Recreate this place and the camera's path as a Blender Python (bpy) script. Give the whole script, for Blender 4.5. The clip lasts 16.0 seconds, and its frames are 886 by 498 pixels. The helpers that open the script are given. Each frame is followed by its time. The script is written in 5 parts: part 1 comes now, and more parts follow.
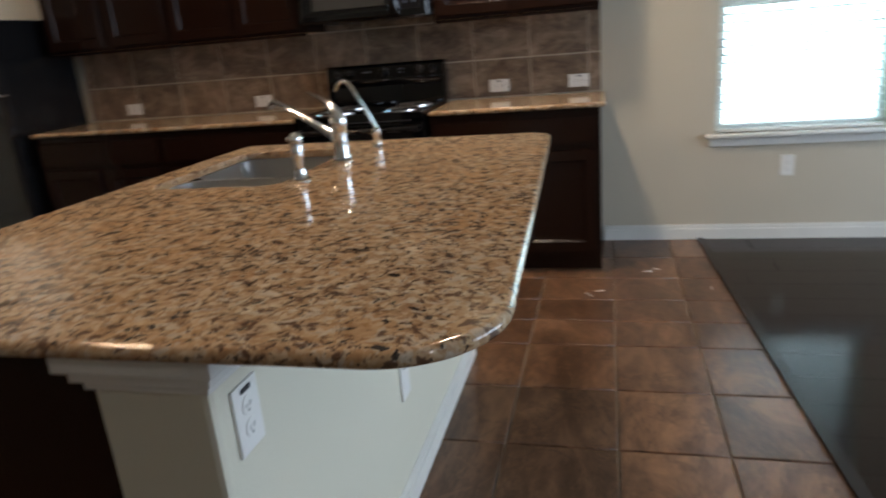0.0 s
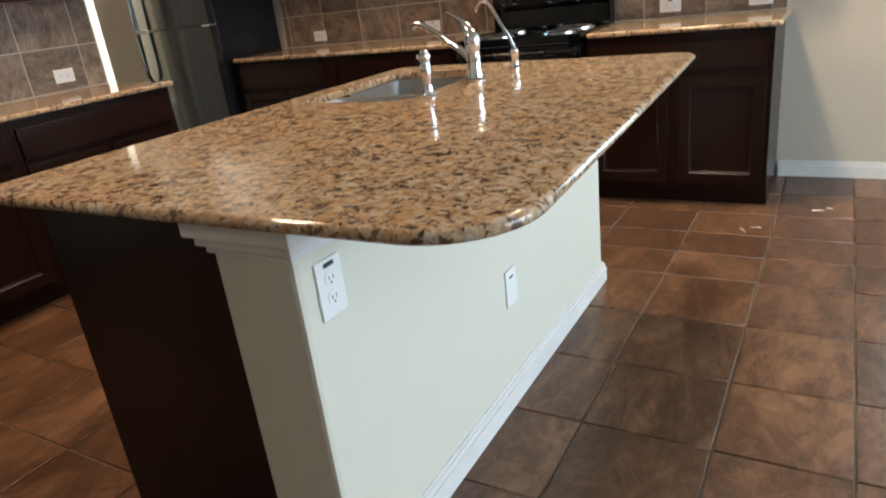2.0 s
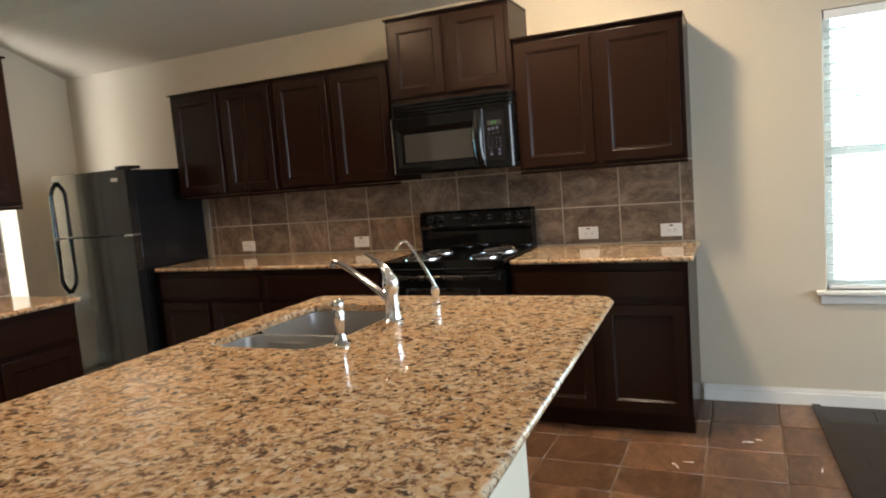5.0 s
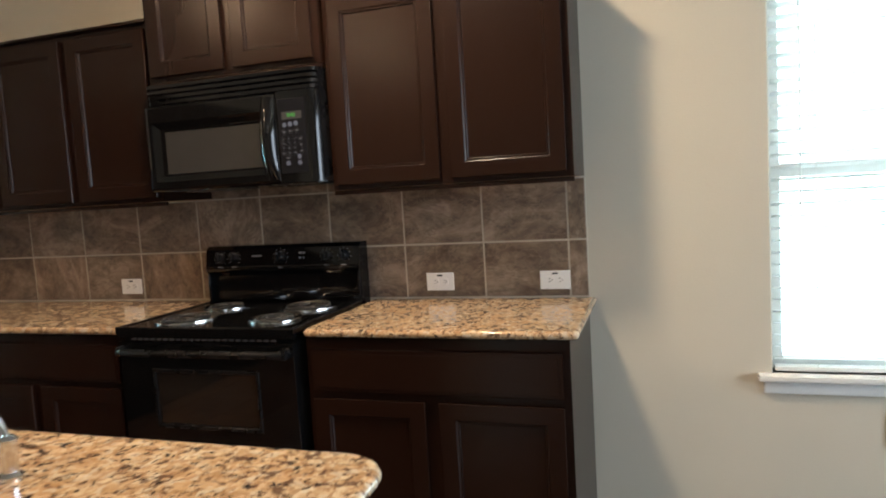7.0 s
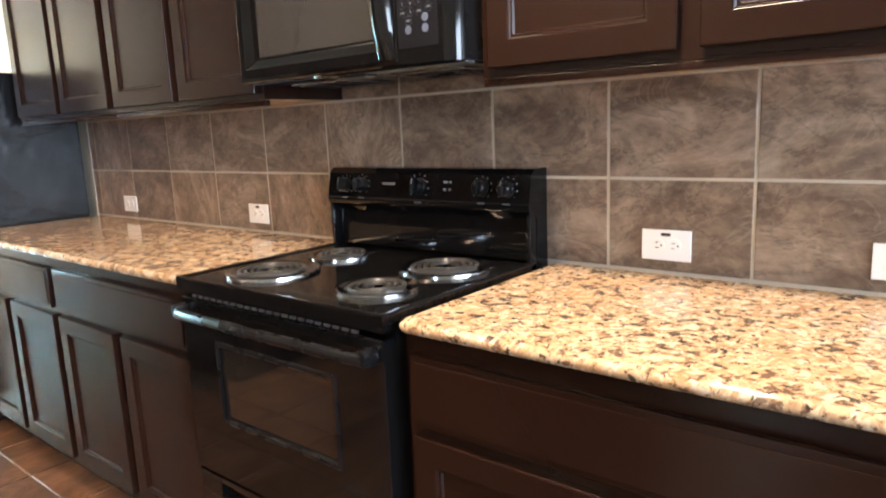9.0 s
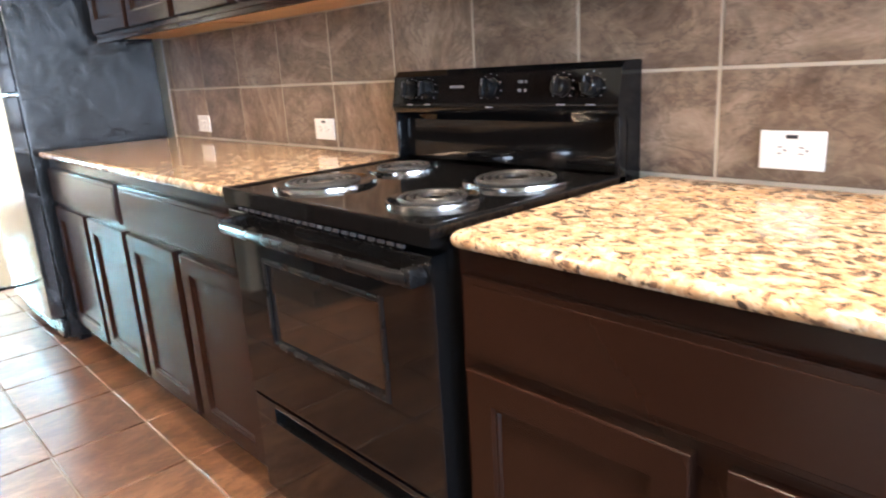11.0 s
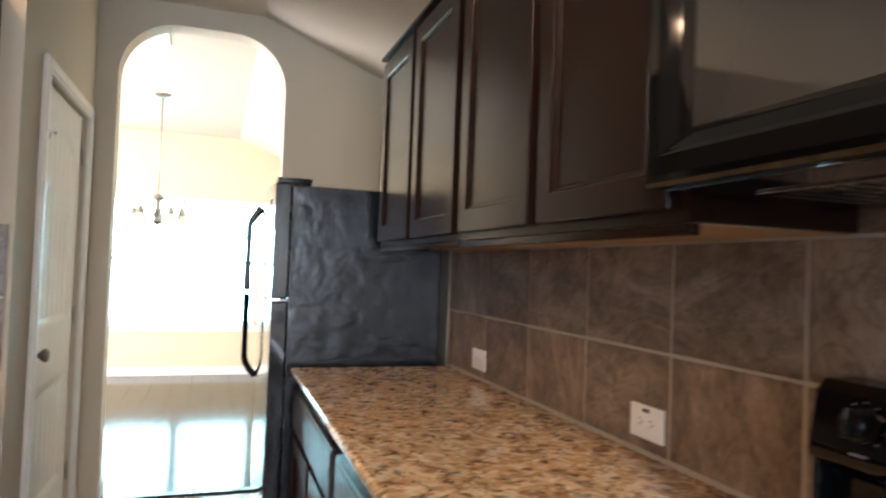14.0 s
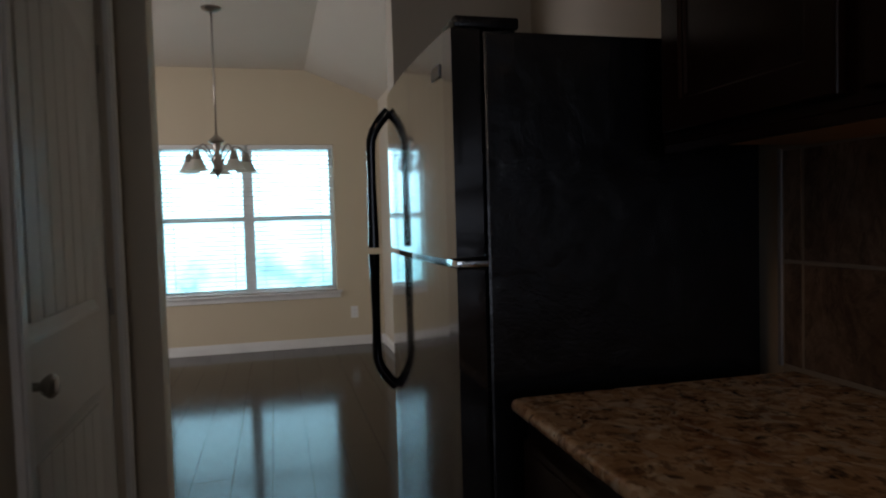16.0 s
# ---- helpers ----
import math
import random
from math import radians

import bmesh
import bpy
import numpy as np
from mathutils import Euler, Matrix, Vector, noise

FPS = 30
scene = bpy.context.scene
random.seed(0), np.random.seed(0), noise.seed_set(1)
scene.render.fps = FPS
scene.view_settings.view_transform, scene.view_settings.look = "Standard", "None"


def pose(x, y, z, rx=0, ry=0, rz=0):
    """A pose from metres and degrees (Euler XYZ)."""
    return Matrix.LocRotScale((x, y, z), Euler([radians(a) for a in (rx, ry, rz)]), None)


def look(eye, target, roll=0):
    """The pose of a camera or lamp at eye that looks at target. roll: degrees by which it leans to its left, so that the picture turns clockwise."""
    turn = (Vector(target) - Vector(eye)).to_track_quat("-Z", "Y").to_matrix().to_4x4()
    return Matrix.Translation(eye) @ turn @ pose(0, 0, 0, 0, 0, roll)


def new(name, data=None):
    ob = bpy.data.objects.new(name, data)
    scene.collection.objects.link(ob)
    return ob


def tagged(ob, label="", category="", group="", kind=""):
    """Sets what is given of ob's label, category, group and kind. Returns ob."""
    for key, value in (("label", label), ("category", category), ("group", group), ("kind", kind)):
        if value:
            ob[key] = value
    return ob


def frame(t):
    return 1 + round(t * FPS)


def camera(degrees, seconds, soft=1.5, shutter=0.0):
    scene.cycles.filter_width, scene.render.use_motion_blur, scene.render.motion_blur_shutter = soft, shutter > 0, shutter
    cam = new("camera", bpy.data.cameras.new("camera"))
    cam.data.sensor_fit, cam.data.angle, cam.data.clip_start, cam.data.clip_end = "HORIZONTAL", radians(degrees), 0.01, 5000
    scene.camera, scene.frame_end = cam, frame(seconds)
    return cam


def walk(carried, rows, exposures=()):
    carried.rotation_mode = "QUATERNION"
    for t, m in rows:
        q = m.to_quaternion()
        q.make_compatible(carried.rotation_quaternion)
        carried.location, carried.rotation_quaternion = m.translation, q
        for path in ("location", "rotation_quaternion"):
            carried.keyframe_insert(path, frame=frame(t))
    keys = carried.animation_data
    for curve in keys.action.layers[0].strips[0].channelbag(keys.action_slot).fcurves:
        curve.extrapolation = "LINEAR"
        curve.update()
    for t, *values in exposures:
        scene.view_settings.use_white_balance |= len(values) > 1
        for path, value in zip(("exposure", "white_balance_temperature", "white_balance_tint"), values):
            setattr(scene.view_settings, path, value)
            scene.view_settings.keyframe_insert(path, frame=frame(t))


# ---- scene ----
cam = camera(66.9, 16.0, 1.95, 0.3)
PATH = [
    (0, (0.152, -0.337, 1.268), (-0.326, 1.512, 0.676), -4.8),
    (0.5, (0.307, -0.358, 1.228), (-0.69, 1.264, 0.616), -2.2),
    (1, (0.361, -0.371, 1.184), (-0.685, 1.163, 0.442), -7.3),
    (1.5, (0.369, -0.363, 1.178), (-0.615, 1.165, 0.345), -7.9),
    (2, (0.387, -0.374, 1.226), (-0.592, 1.212, 0.501), -6.9),
    (2.5, (0.384, -0.374, 1.273), (-0.585, 1.258, 0.643), -6.9),
    (3, (0.384, -0.374, 1.326), (-0.571, 1.305, 0.808), -6.5),
    (3.5, (0.39, -0.388, 1.393), (-0.554, 1.333, 1.012), -5.9),
    (3.7, (0.403, -0.381, 1.428), (-0.528, 1.36, 1.106), -6.0),
    (5.8, (0.367, 0.227, 1.353), (-0.261, 2.116, 1.163), -3.0),
    (6, (0.399, 0.386, 1.354), (-0.155, 2.3, 1.181), -3.4),
    (6.5, (0.437, 0.796, 1.32), (-0.219, 2.68, 1.174), -2.9),
    (7, (0.385, 1.19, 1.349), (-0.232, 3.085, 1.178), -3.4),
    (7.5, (0.346, 1.579, 1.312), (-0.585, 3.344, 1.171), -3.3),
    (8, (0.224, 1.913, 1.304), (-0.785, 3.628, 1.103), -2.7),
    (8.4, (0.211, 2.192, 1.253), (-0.945, 3.819, 1.114), -2.4),
    (8.5, (0.173, 2.277, 1.229), (-1.05, 3.854, 1.103), -0.5),
    (8.7, (0.113, 2.241, 1.282), (-1.119, 3.795, 1.018), -1.5),
    (10.8, (0.04, 2.402, 1.168), (-1.329, 3.76, 0.638), -2.9),
    (11, (-0.001, 2.44, 1.171), (-1.424, 3.743, 0.647), -3.4),
    (11.5, (-0.074, 2.632, 1.196), (-1.712, 3.676, 0.72), -3.5),
    (12, (-0.18, 2.736, 1.212), (-1.871, 3.705, 0.762), -2.9),
    (12.5, (-0.384, 2.764, 1.275), (-1.993, 3.94, 1.096), -0.9),
    (13, (-0.496, 2.846, 1.336), (-2.107, 4.029, 1.406), -0.5),
    (13.5, (-0.582, 2.934, 1.347), (-2.315, 3.919, 1.515), 0.7),
    (14, (-0.796, 2.873, 1.3), (-2.69, 3.513, 1.359), 2.1),
    (14.5, (-1.115, 2.796, 1.284), (-3.033, 3.363, 1.282), 1.4),
    (15, (-1.511, 2.829, 1.271), (-3.449, 3.305, 1.143), 0.7),
    (15.5, (-1.843, 2.773, 1.254), (-3.815, 3.091, 1.149), 0.3),
    (16, (-2.181, 2.745, 1.248), (-4.119, 3.229, 1.155), -1.6),
]
# seconds, stops, kelvin, tint
EXPOSURES = [(0.0, 1.05, 5950, 12), (0.5, 1.75, 6000, 11), (1.0, 1.82, 6000, 10), (2.5, 1.75, 6100, 11), (3.5, 1.72, 6400, 11), (6.0, 1.5, 6350, 11), (6.5, 1.25, 6350, 11), (7.0, 1.62, 6150, 11), (7.5, 2.12, 6150, 11), (8.0, 2.87, 5950, 11), (8.5, 2.85, 5900, 12), (10.8, 3.35, 5700, 14), (11.5, 2.98, 5850, 14), (12.0, 2.53, 6000, 13), (12.5, 2.68, 6000, 14), (13.0, 3.05, 6100, 17), (13.5, 3.1, 6150, 18), (14.0, 1.72, 6250, 17), (14.5, 0.1, 5850, 17), (15.0, -0.8, 5900, 20), (16.0, -1.5, 6200, 22)]
walk(cam, [(t, look(eye, target, roll)) for t, eye, target, roll in PATH], EXPOSURES)
KITCHEN_W, SIDE_W, LIVING_W, DAY_W = 17.5, 8.2, 5.5, 74.0
GLOW_WEST, GLOW_NORTH, DINING_W = 15.0, 5.0, 150.0


# ---- world and light ----
world = bpy.data.worlds.new("sky")
scene.world = world
world.use_nodes = True
_wn = world.node_tree
_sky = _wn.nodes.new("ShaderNodeTexSky")
_sky.sky_type, _sky.sun_disc = "NISHITA", False
_sky.sun_elevation, _sky.sun_rotation = radians(50), radians(160)
_wn.links.new(_sky.outputs[0], _wn.nodes["Background"].inputs[0])
_wn.nodes["Background"].inputs[1].default_value = 0.05

sun = new("sun", bpy.data.lights.new("sun", "SUN"))
sun.data.energy, sun.data.angle, sun.data.color = 2.0, radians(0.5), (1.0, 0.95, 0.88)
sun.matrix_world = look((2, -8, 12), (0, 0, 0))


def area_lamp(name, at, target, sx, sy, watts, color):
    lamp = new(name, bpy.data.lights.new(name, "AREA"))
    lamp.data.shape, lamp.data.size, lamp.data.size_y = "RECTANGLE", sx, sy
    lamp.data.energy, lamp.data.color = watts, color
    lamp.matrix_world = look(at, target)
    return lamp


# warm ceiling lamps of the kitchen, the lamp and the window daylight of the living area behind the camera
area_lamp("kitchen_lamp", (-0.50, 2.72, 2.68), (-0.50, 2.72, 0), 0.22, 0.22, KITCHEN_W, (1.0, 0.77, 0.51))
area_lamp("side_lamp", (-2.3, 1.7, 2.70), (-2.3, 1.7, 0), 0.3, 0.3, SIDE_W, (1.0, 0.64, 0.36))
area_lamp("corner_lamp", (-1.9, 0.35, 2.70), (-1.9, 0.35, 0), 0.22, 0.22, SIDE_W, (1.0, 0.70, 0.42))
area_lamp("living_lamp", (2.0, -1.5, 2.70), (2.0, -1.5, 0), 0.5, 0.5, LIVING_W, (1.0, 0.96, 0.90))
area_lamp("living_daylight", (4.55, 1.9, 1.45), (-1.0, 1.9, 1.1), 3.4, 1.7, DAY_W, (0.78, 0.90, 1.0))
# added fill that brightens the dining room; the south wall has no window
area_lamp("dining_fill", (-6.6, -0.5, 1.5), (-6.9, 3.0, 1.2), 2.4, 1.5, DINING_W, (1.0, 0.97, 0.93))


# ---- materials ----
class Nodes:
    """Short hand for one node material."""

    def __init__(self, name, rough=0.5, metal=0.0, color=(0.5, 0.5, 0.5), spec=0.5, coat=0.0):
        self.m = bpy.data.materials.new(name)
        self.m.use_nodes = True
        self.t = self.m.node_tree
        self.b = self.t.nodes["Principled BSDF"]
        self.put("Roughness", rough)
        self.put("Metallic", metal)
        self.put("Base Color", (*color, 1))
        self.put("Specular IOR Level", spec)
        self.put("Coat Weight", coat)
        self.put("Coat Roughness", 0.05)
        self.coord = None

    def put(self, key, value):
        self.b.inputs[key].default_value = value

    def node(self, kind, **values):
        n = self.t.nodes.new(kind)
        for key, value in values.items():
            n.inputs[key.replace("_", " ")].default_value = value
        return n

    def link(self, a, b):
        self.t.links.new(a, b)

    def coords(self, stretch=(1, 1, 1), shuffle=False, quarter=False):
        """Object coordinates, stretched; shuffle shifts them from piece to piece."""
        tc = self.t.nodes.new("ShaderNodeTexCoord")
        mp = self.t.nodes.new("ShaderNodeMapping")
        mp.inputs["Scale"].default_value = stretch
        self.link(tc.outputs["Object"], mp.inputs["Vector"])
        if shuffle:
            oi = self.t.nodes.new("ShaderNodeObjectInfo")
            cb = self.t.nodes.new("ShaderNodeCombineXYZ")
            for k, f in enumerate((37.0, 91.0, 53.0)):
                mu = self.t.nodes.new("ShaderNodeMath")
                mu.operation = "MULTIPLY"
                mu.inputs[1].default_value = f
                self.link(oi.outputs["Random"], mu.inputs[0])
                self.link(mu.outputs[0], cb.inputs[k])
            self.link(cb.outputs[0], mp.inputs["Location"])
        if quarter:
            # about half of the pieces are turned by a right angle
            oi = self.t.nodes.new("ShaderNodeObjectInfo")
            gt = self.t.nodes.new("ShaderNodeMath")
            gt.operation = "GREATER_THAN"
            gt.inputs[1].default_value = 0.55
            tu = self.t.nodes.new("ShaderNodeVectorRotate")
            tu.rotation_type = "Z_AXIS"
            an = self.t.nodes.new("ShaderNodeMath")
            an.operation = "MULTIPLY"
            an.inputs[1].default_value = 1.5708
            self.link(oi.outputs["Random"], gt.inputs[0])
            self.link(gt.outputs[0], an.inputs[0])
            self.link(tc.outputs["Object"], tu.inputs["Vector"])
            self.link(an.outputs[0], tu.inputs["Angle"])
            self.link(tu.outputs[0], mp.inputs["Vector"])
        return mp.outputs[0]

    def noise(self, vec, scale, detail=4.0, rough=0.55, distort=0.0):
        n = self.node("ShaderNodeTexNoise", Scale=scale, Detail=detail, Roughness=rough, Distortion=distort)
        self.link(vec, n.inputs["Vector"])
        return n.outputs["Fac"]

    def voronoi(self, vec, scale):
        n = self.node("ShaderNodeTexVoronoi", Scale=scale)
        self.link(vec, n.inputs["Vector"])
        return n

    def ramp(self, fac, stops):
        r = self.t.nodes.new("ShaderNodeValToRGB")
        e = r.color_ramp.elements
        while len(e) < len(stops):
            e.new(0.5)
        for k, (p, c) in enumerate(stops):
            e[k].position = p
            e[k].color = (*c, 1) if len(c) == 3 else c
        self.link(fac, r.inputs[0])
        return r.outputs[0]

    def mix(self, fac, a, b, mode="MIX"):
        n = self.t.nodes.new("ShaderNodeMix")
        n.data_type, n.blend_type = "RGBA", mode
        for sock, v in ((n.inputs[0], fac), (n.inputs[6], a), (n.inputs[7], b)):
            if isinstance(v, (int, float)):
                sock.default_value = v
            elif isinstance(v, tuple):
                sock.default_value = (*v, 1)
            else:
                self.link(v, sock)
        return n.outputs[2]

    def color(self, sock):
        self.link(sock, self.b.inputs["Base Color"])
        return self

    def rough(self, fac, lo, hi):
        mr = self.node("ShaderNodeMapRange")
        mr.inputs[3].default_value, mr.inputs[4].default_value = lo, hi
        self.link(fac, mr.inputs[0])
        self.link(mr.outputs[0], self.b.inputs["Roughness"])
        return self

    def bump(self, height, strength, distance=0.01):
        n = self.node("ShaderNodeBump", Strength=strength, Distance=distance)
        self.link(height, n.inputs["Height"])
        self.link(n.outputs[0], self.b.inputs["Normal"])
        return self


def make_wall_paint(name, a, b):
    n = Nodes(name, 0.75, spec=0.3)
    v = n.coords()
    big = n.noise(v, 1.3, 3)
    fine = n.noise(v, 160, 2)
    n.color(n.mix(big, a, b))
    return n.bump(fine, 0.12, 0.004).m


def make_granite(name, size, rust, dark):
    n = Nodes(name, 0.07, spec=0.45, coat=0.0)
    v = n.coords((size, size, size))
    warp = n.node("ShaderNodeTexNoise", Scale=26.0, Detail=3.0)
    n.link(v, warp.inputs["Vector"])
    add = n.t.nodes.new("ShaderNodeMixRGB")
    add.blend_type = "ADD"
    add.inputs[0].default_value = 0.032
    n.link(v, add.inputs[1])
    n.link(warp.outputs["Color"], add.inputs[2])
    cells = n.voronoi(add.outputs[0], 125)
    sep = n.t.nodes.new("ShaderNodeSeparateColor")
    n.link(cells.outputs["Color"], sep.inputs[0])
    tones = [(0.0, (0.18, 0.095, 0.048)), (0.25, (0.31, 0.20, 0.112)), (0.5, (0.42, 0.295, 0.178)), (0.78, (0.52, 0.415, 0.285)), (1.0, (0.66, 0.58, 0.45))]
    base = n.ramp(sep.outputs[0], tones)
    soft = n.ramp(n.noise(add.outputs[0], 60, 5, 0.6), [(0.3 + 0.4 * p, c) for p, c in tones])
    base = n.mix(0.5, base, soft)
    clouds = n.noise(v, 6, 4, 0.6)
    base = n.mix(n.ramp(clouds, [(0.42, (0, 0, 0)), (0.66, (0.4, 0.4, 0.4))]), base, (0.44, 0.245, 0.10))
    drift = n.noise(add.outputs[0], 24, 5, 0.66, 0.5)
    base = n.mix(n.ramp(drift, [(0.55, (0, 0, 0)), (0.64, (rust, rust, rust))]), base, (0.21, 0.10, 0.05))
    grey = n.noise(add.outputs[0], 52, 3, 0.55)
    base = n.mix(n.ramp(grey, [(0.56, (0, 0, 0)), (0.62, (0.6, 0.6, 0.6))]), base, (0.50, 0.46, 0.38))
    patch = n.noise(add.outputs[0], 46, 4, 0.62)
    base = n.mix(n.ramp(patch, [(0.555, (0, 0, 0)), (0.625, (dark, dark, dark))]), base, (0.085, 0.045, 0.028))
    speck = n.noise(add.outputs[0], 78, 3, 0.6)
    base = n.mix(n.ramp(speck, [(0.57, (0, 0, 0)), (0.64, (dark, dark, dark))]), base, (0.09, 0.052, 0.034))
    black = n.noise(add.outputs[0], 88, 3, 0.5)
    base = n.mix(n.ramp(black, [(0.615, (0, 0, 0)), (0.655, (dark, dark, dark))]), base, (0.016, 0.015, 0.016))
    n.color(base)
    return n.rough(clouds, 0.05, 0.12).m


def make_slate_tile(name, a, b, c, rough_lo, rough_hi, stretch, size, relief=0.08, fine_share=0.38, quarter=True):
    n = Nodes(name, 0.4, spec=0.45)
    v = n.coords(stretch, shuffle=True, quarter=quarter)
    veins = n.noise(v, size, 9, 0.68, 0.9)
    fine = n.noise(v, size * 7, 5, 0.6)
    col = n.ramp(veins, [(0.36, a), (0.5, b), (0.65, c)])
    col = n.mix(fine_share, col, n.ramp(fine, [(0.3, a), (0.7, c)]))
    crack = n.noise(v, size * 0.75, 6, 0.62, 1.3)
    col = n.mix(n.ramp(crack, [(0.455, (0, 0, 0)), (0.485, (0.5, 0.5, 0.5)), (0.50, (0, 0, 0))]), col, a)
    pale = n.noise(v, size * 0.9, 7, 0.6, 1.7)
    col = n.mix(n.ramp(pale, [(0.485, (0, 0, 0)), (0.505, (0.3, 0.3, 0.3)), (0.525, (0, 0, 0))]), col, c)
    oi = n.t.nodes.new("ShaderNodeObjectInfo")
    shade = n.ramp(oi.outputs["Random"], [(0, (0.82, 0.82, 0.82)), (1, (1.08, 1.05, 1.02))])
    n.color(n.mix(1.0, col, shade, "MULTIPLY"))
    n.rough(n.noise(v, size * 0.8, 2), rough_lo, rough_hi)
    return n.bump(n.noise(v, size * 1.6, 2, 0.5), relief, 0.006).m if relief else n.m


def make_wood(name, a, b, rough_lo, rough_hi, stretch=(9, 9, 0.8), coat=0.0, shuffle=False, bump=0.012, detail=8, spec=0.5):
    n = Nodes(name, 0.35, spec=spec, coat=coat)
    v = n.coords(stretch, shuffle)
    grain = n.noise(v, 6, detail, 0.6, 0.3)
    broad = n.noise(n.coords((1, 1, 1), shuffle), 2.2, 3)
    col = n.ramp(grain, [(0.3, a), (0.7, b)])
    col = n.mix(n.ramp(broad, [(0.35, (0, 0, 0)), (0.7, (0.5, 0.5, 0.5))]), col, a)
    n.color(col)
    n.rough(broad, rough_lo, rough_hi)
    return n.bump(grain, bump, 0.002).m if bump else n.m


def make_plain(name, color, rough=0.5, metal=0.0, coat=0.0, grain=0.0, scale=60.0, vary=0.12, spec=0.5):
    """A plain finish with faint mottling and, if asked, fine relief."""
    n = Nodes(name, rough, metal, color, spec=spec, coat=coat)
    v = n.coords()
    f = n.noise(v, scale * 0.1, 4)
    lo = tuple(k * (1 - vary) for k in color)
    hi = tuple(min(1.0, k * (1 + vary)) for k in color)
    n.color(n.mix(f, lo, hi))
    n.rough(n.noise(v, scale * 0.23, 3), rough * 0.85, min(1.0, rough * 1.2))
    if grain:
        n.bump(n.noise(v, scale, 3), grain, 0.003)
    return n.m


WALL = make_wall_paint("beige_wall_paint", (0.50, 0.455, 0.365), (0.56, 0.51, 0.415))
CEIL = make_wall_paint("ceiling_paint", (0.56, 0.51, 0.43), (0.60, 0.55, 0.47))
DINE = make_wall_paint("tan_wall_paint", (0.55, 0.475, 0.335), (0.59, 0.515, 0.37))
KNEE = make_wall_paint("cream_wall_paint", (0.62, 0.60, 0.50), (0.66, 0.64, 0.54))
WHITE = make_plain("white_trim_paint", (0.72, 0.72, 0.69), 0.4)
DOORP = make_plain("white_door_paint", (0.66, 0.65, 0.61), 0.45, vary=0.05)
GRANITE = make_granite("granite", 0.76, 0.45, 0.9)
GRANITE_COARSE = make_granite("coarse_rusty_granite", 0.46, 0.8, 0.62)
TILE = make_slate_tile("brown_wall_tile", (0.070, 0.047, 0.033), (0.180, 0.126, 0.088), (0.37, 0.295, 0.225), 0.25, 0.38, (0.95, 1.55, 1), 4.4, fine_share=0.28)
FLOORT = make_slate_tile("brown_floor_tile", (0.040, 0.019, 0.010), (0.110, 0.054, 0.029), (0.250, 0.135, 0.075), 0.27, 0.30, (1.7, 0.8, 1), 3.0, 0.0, 0.24, False)
GROUT = make_plain("grout", (0.42, 0.38, 0.31), 0.85, grain=0.2, scale=200)
FGROUT = make_plain("floor_grout", (0.20, 0.155, 0.115), 0.85, grain=0.2, scale=200)
ESPRESSO = make_wood("espresso_wood", (0.0128, 0.0053, 0.0033), (0.0132, 0.0055, 0.0034), 0.254, 0.260, (10, 10, 0.9), bump=0.0, detail=2, spec=0.21)
CABSIDE = make_wood("light_cabinet_underside", (0.42, 0.25, 0.12), (0.55, 0.35, 0.18), 0.5, 0.6, (1, 9, 9))
LAMINATE = make_wood("dark_wood_floor", (0.010, 0.006, 0.0048), (0.019, 0.0115, 0.0085), 0.10, 0.14, (0.9, 9, 9), 0.0, True, bump=0.0, spec=0.5)
LAMINATE.node_tree.nodes["Principled BSDF"].inputs["IOR"].default_value = 1.28
BLACK = make_plain("black_enamel", (0.004, 0.004, 0.0043), 0.06, coat=0.0, spec=0.38)
BLACKM = make_plain("black_plastic", (0.006, 0.006, 0.0065), 0.27, spec=0.25)
def make_pebbled():
    n = Nodes("pebbled_black_steel", 0.2, color=(0.006, 0.007, 0.009))
    v = n.coords()
    n.bump(n.mix(0.14, n.noise(v, 12, 2, 0.5, 0.3), n.noise(v, 140, 2)), 0.36, 0.014)
    return n.rough(n.noise(v, 9, 3), 0.19, 0.25).m


FRIDGE = make_pebbled()
FRONT = make_plain("glossy_black_fridge_door", (0.012, 0.012, 0.013), 0.12, coat=0.7)
DARKGLASS = make_plain("dark_oven_glass", (0.016, 0.013, 0.011), 0.04, coat=0.5)
MESHGLASS = make_plain("grey_microwave_glass", (0.035, 0.034, 0.033), 0.06, coat=0.6)
CHROME = make_plain("chrome", (0.74, 0.77, 0.80), 0.06, 1.0, vary=0.03)
PAN = make_plain("worn_chrome", (0.46, 0.46, 0.47), 0.14, 1.0, vary=0.2)
STEEL = make_plain("brushed_steel", (0.66, 0.66, 0.65), 0.3, 1.0, grain=0.05, scale=120)
SATIN = make_plain("satin_sink_steel", (0.60, 0.61, 0.62), 0.32, 0.65)
NICKEL = make_plain("brushed_nickel", (0.36, 0.33, 0.29), 0.3, 1.0)
COIL = make_plain("dark_coil_metal", (0.030, 0.029, 0.029), 0.36, 0.2, spec=0.35)
PLASTIC = make_plain("white_plastic", (0.78, 0.78, 0.76), 0.35, vary=0.03)
SLOT = make_plain("dark_slot", (0.02, 0.02, 0.025), 0.6)
PRINT = make_plain("pale_print", (0.19, 0.20, 0.225), 0.5)
PAD = make_plain("keypad_film", (0.008, 0.008, 0.010), 0.22, spec=0.12)
DIMPRINT = make_plain("faint_key_print", (0.035, 0.04, 0.05), 0.5)
KEYPRINT = make_plain("pale_blue_key_print", (0.07, 0.08, 0.105), 0.5)
BLUEPRINT = make_plain("blue_button", (0.075, 0.095, 0.15), 0.4)
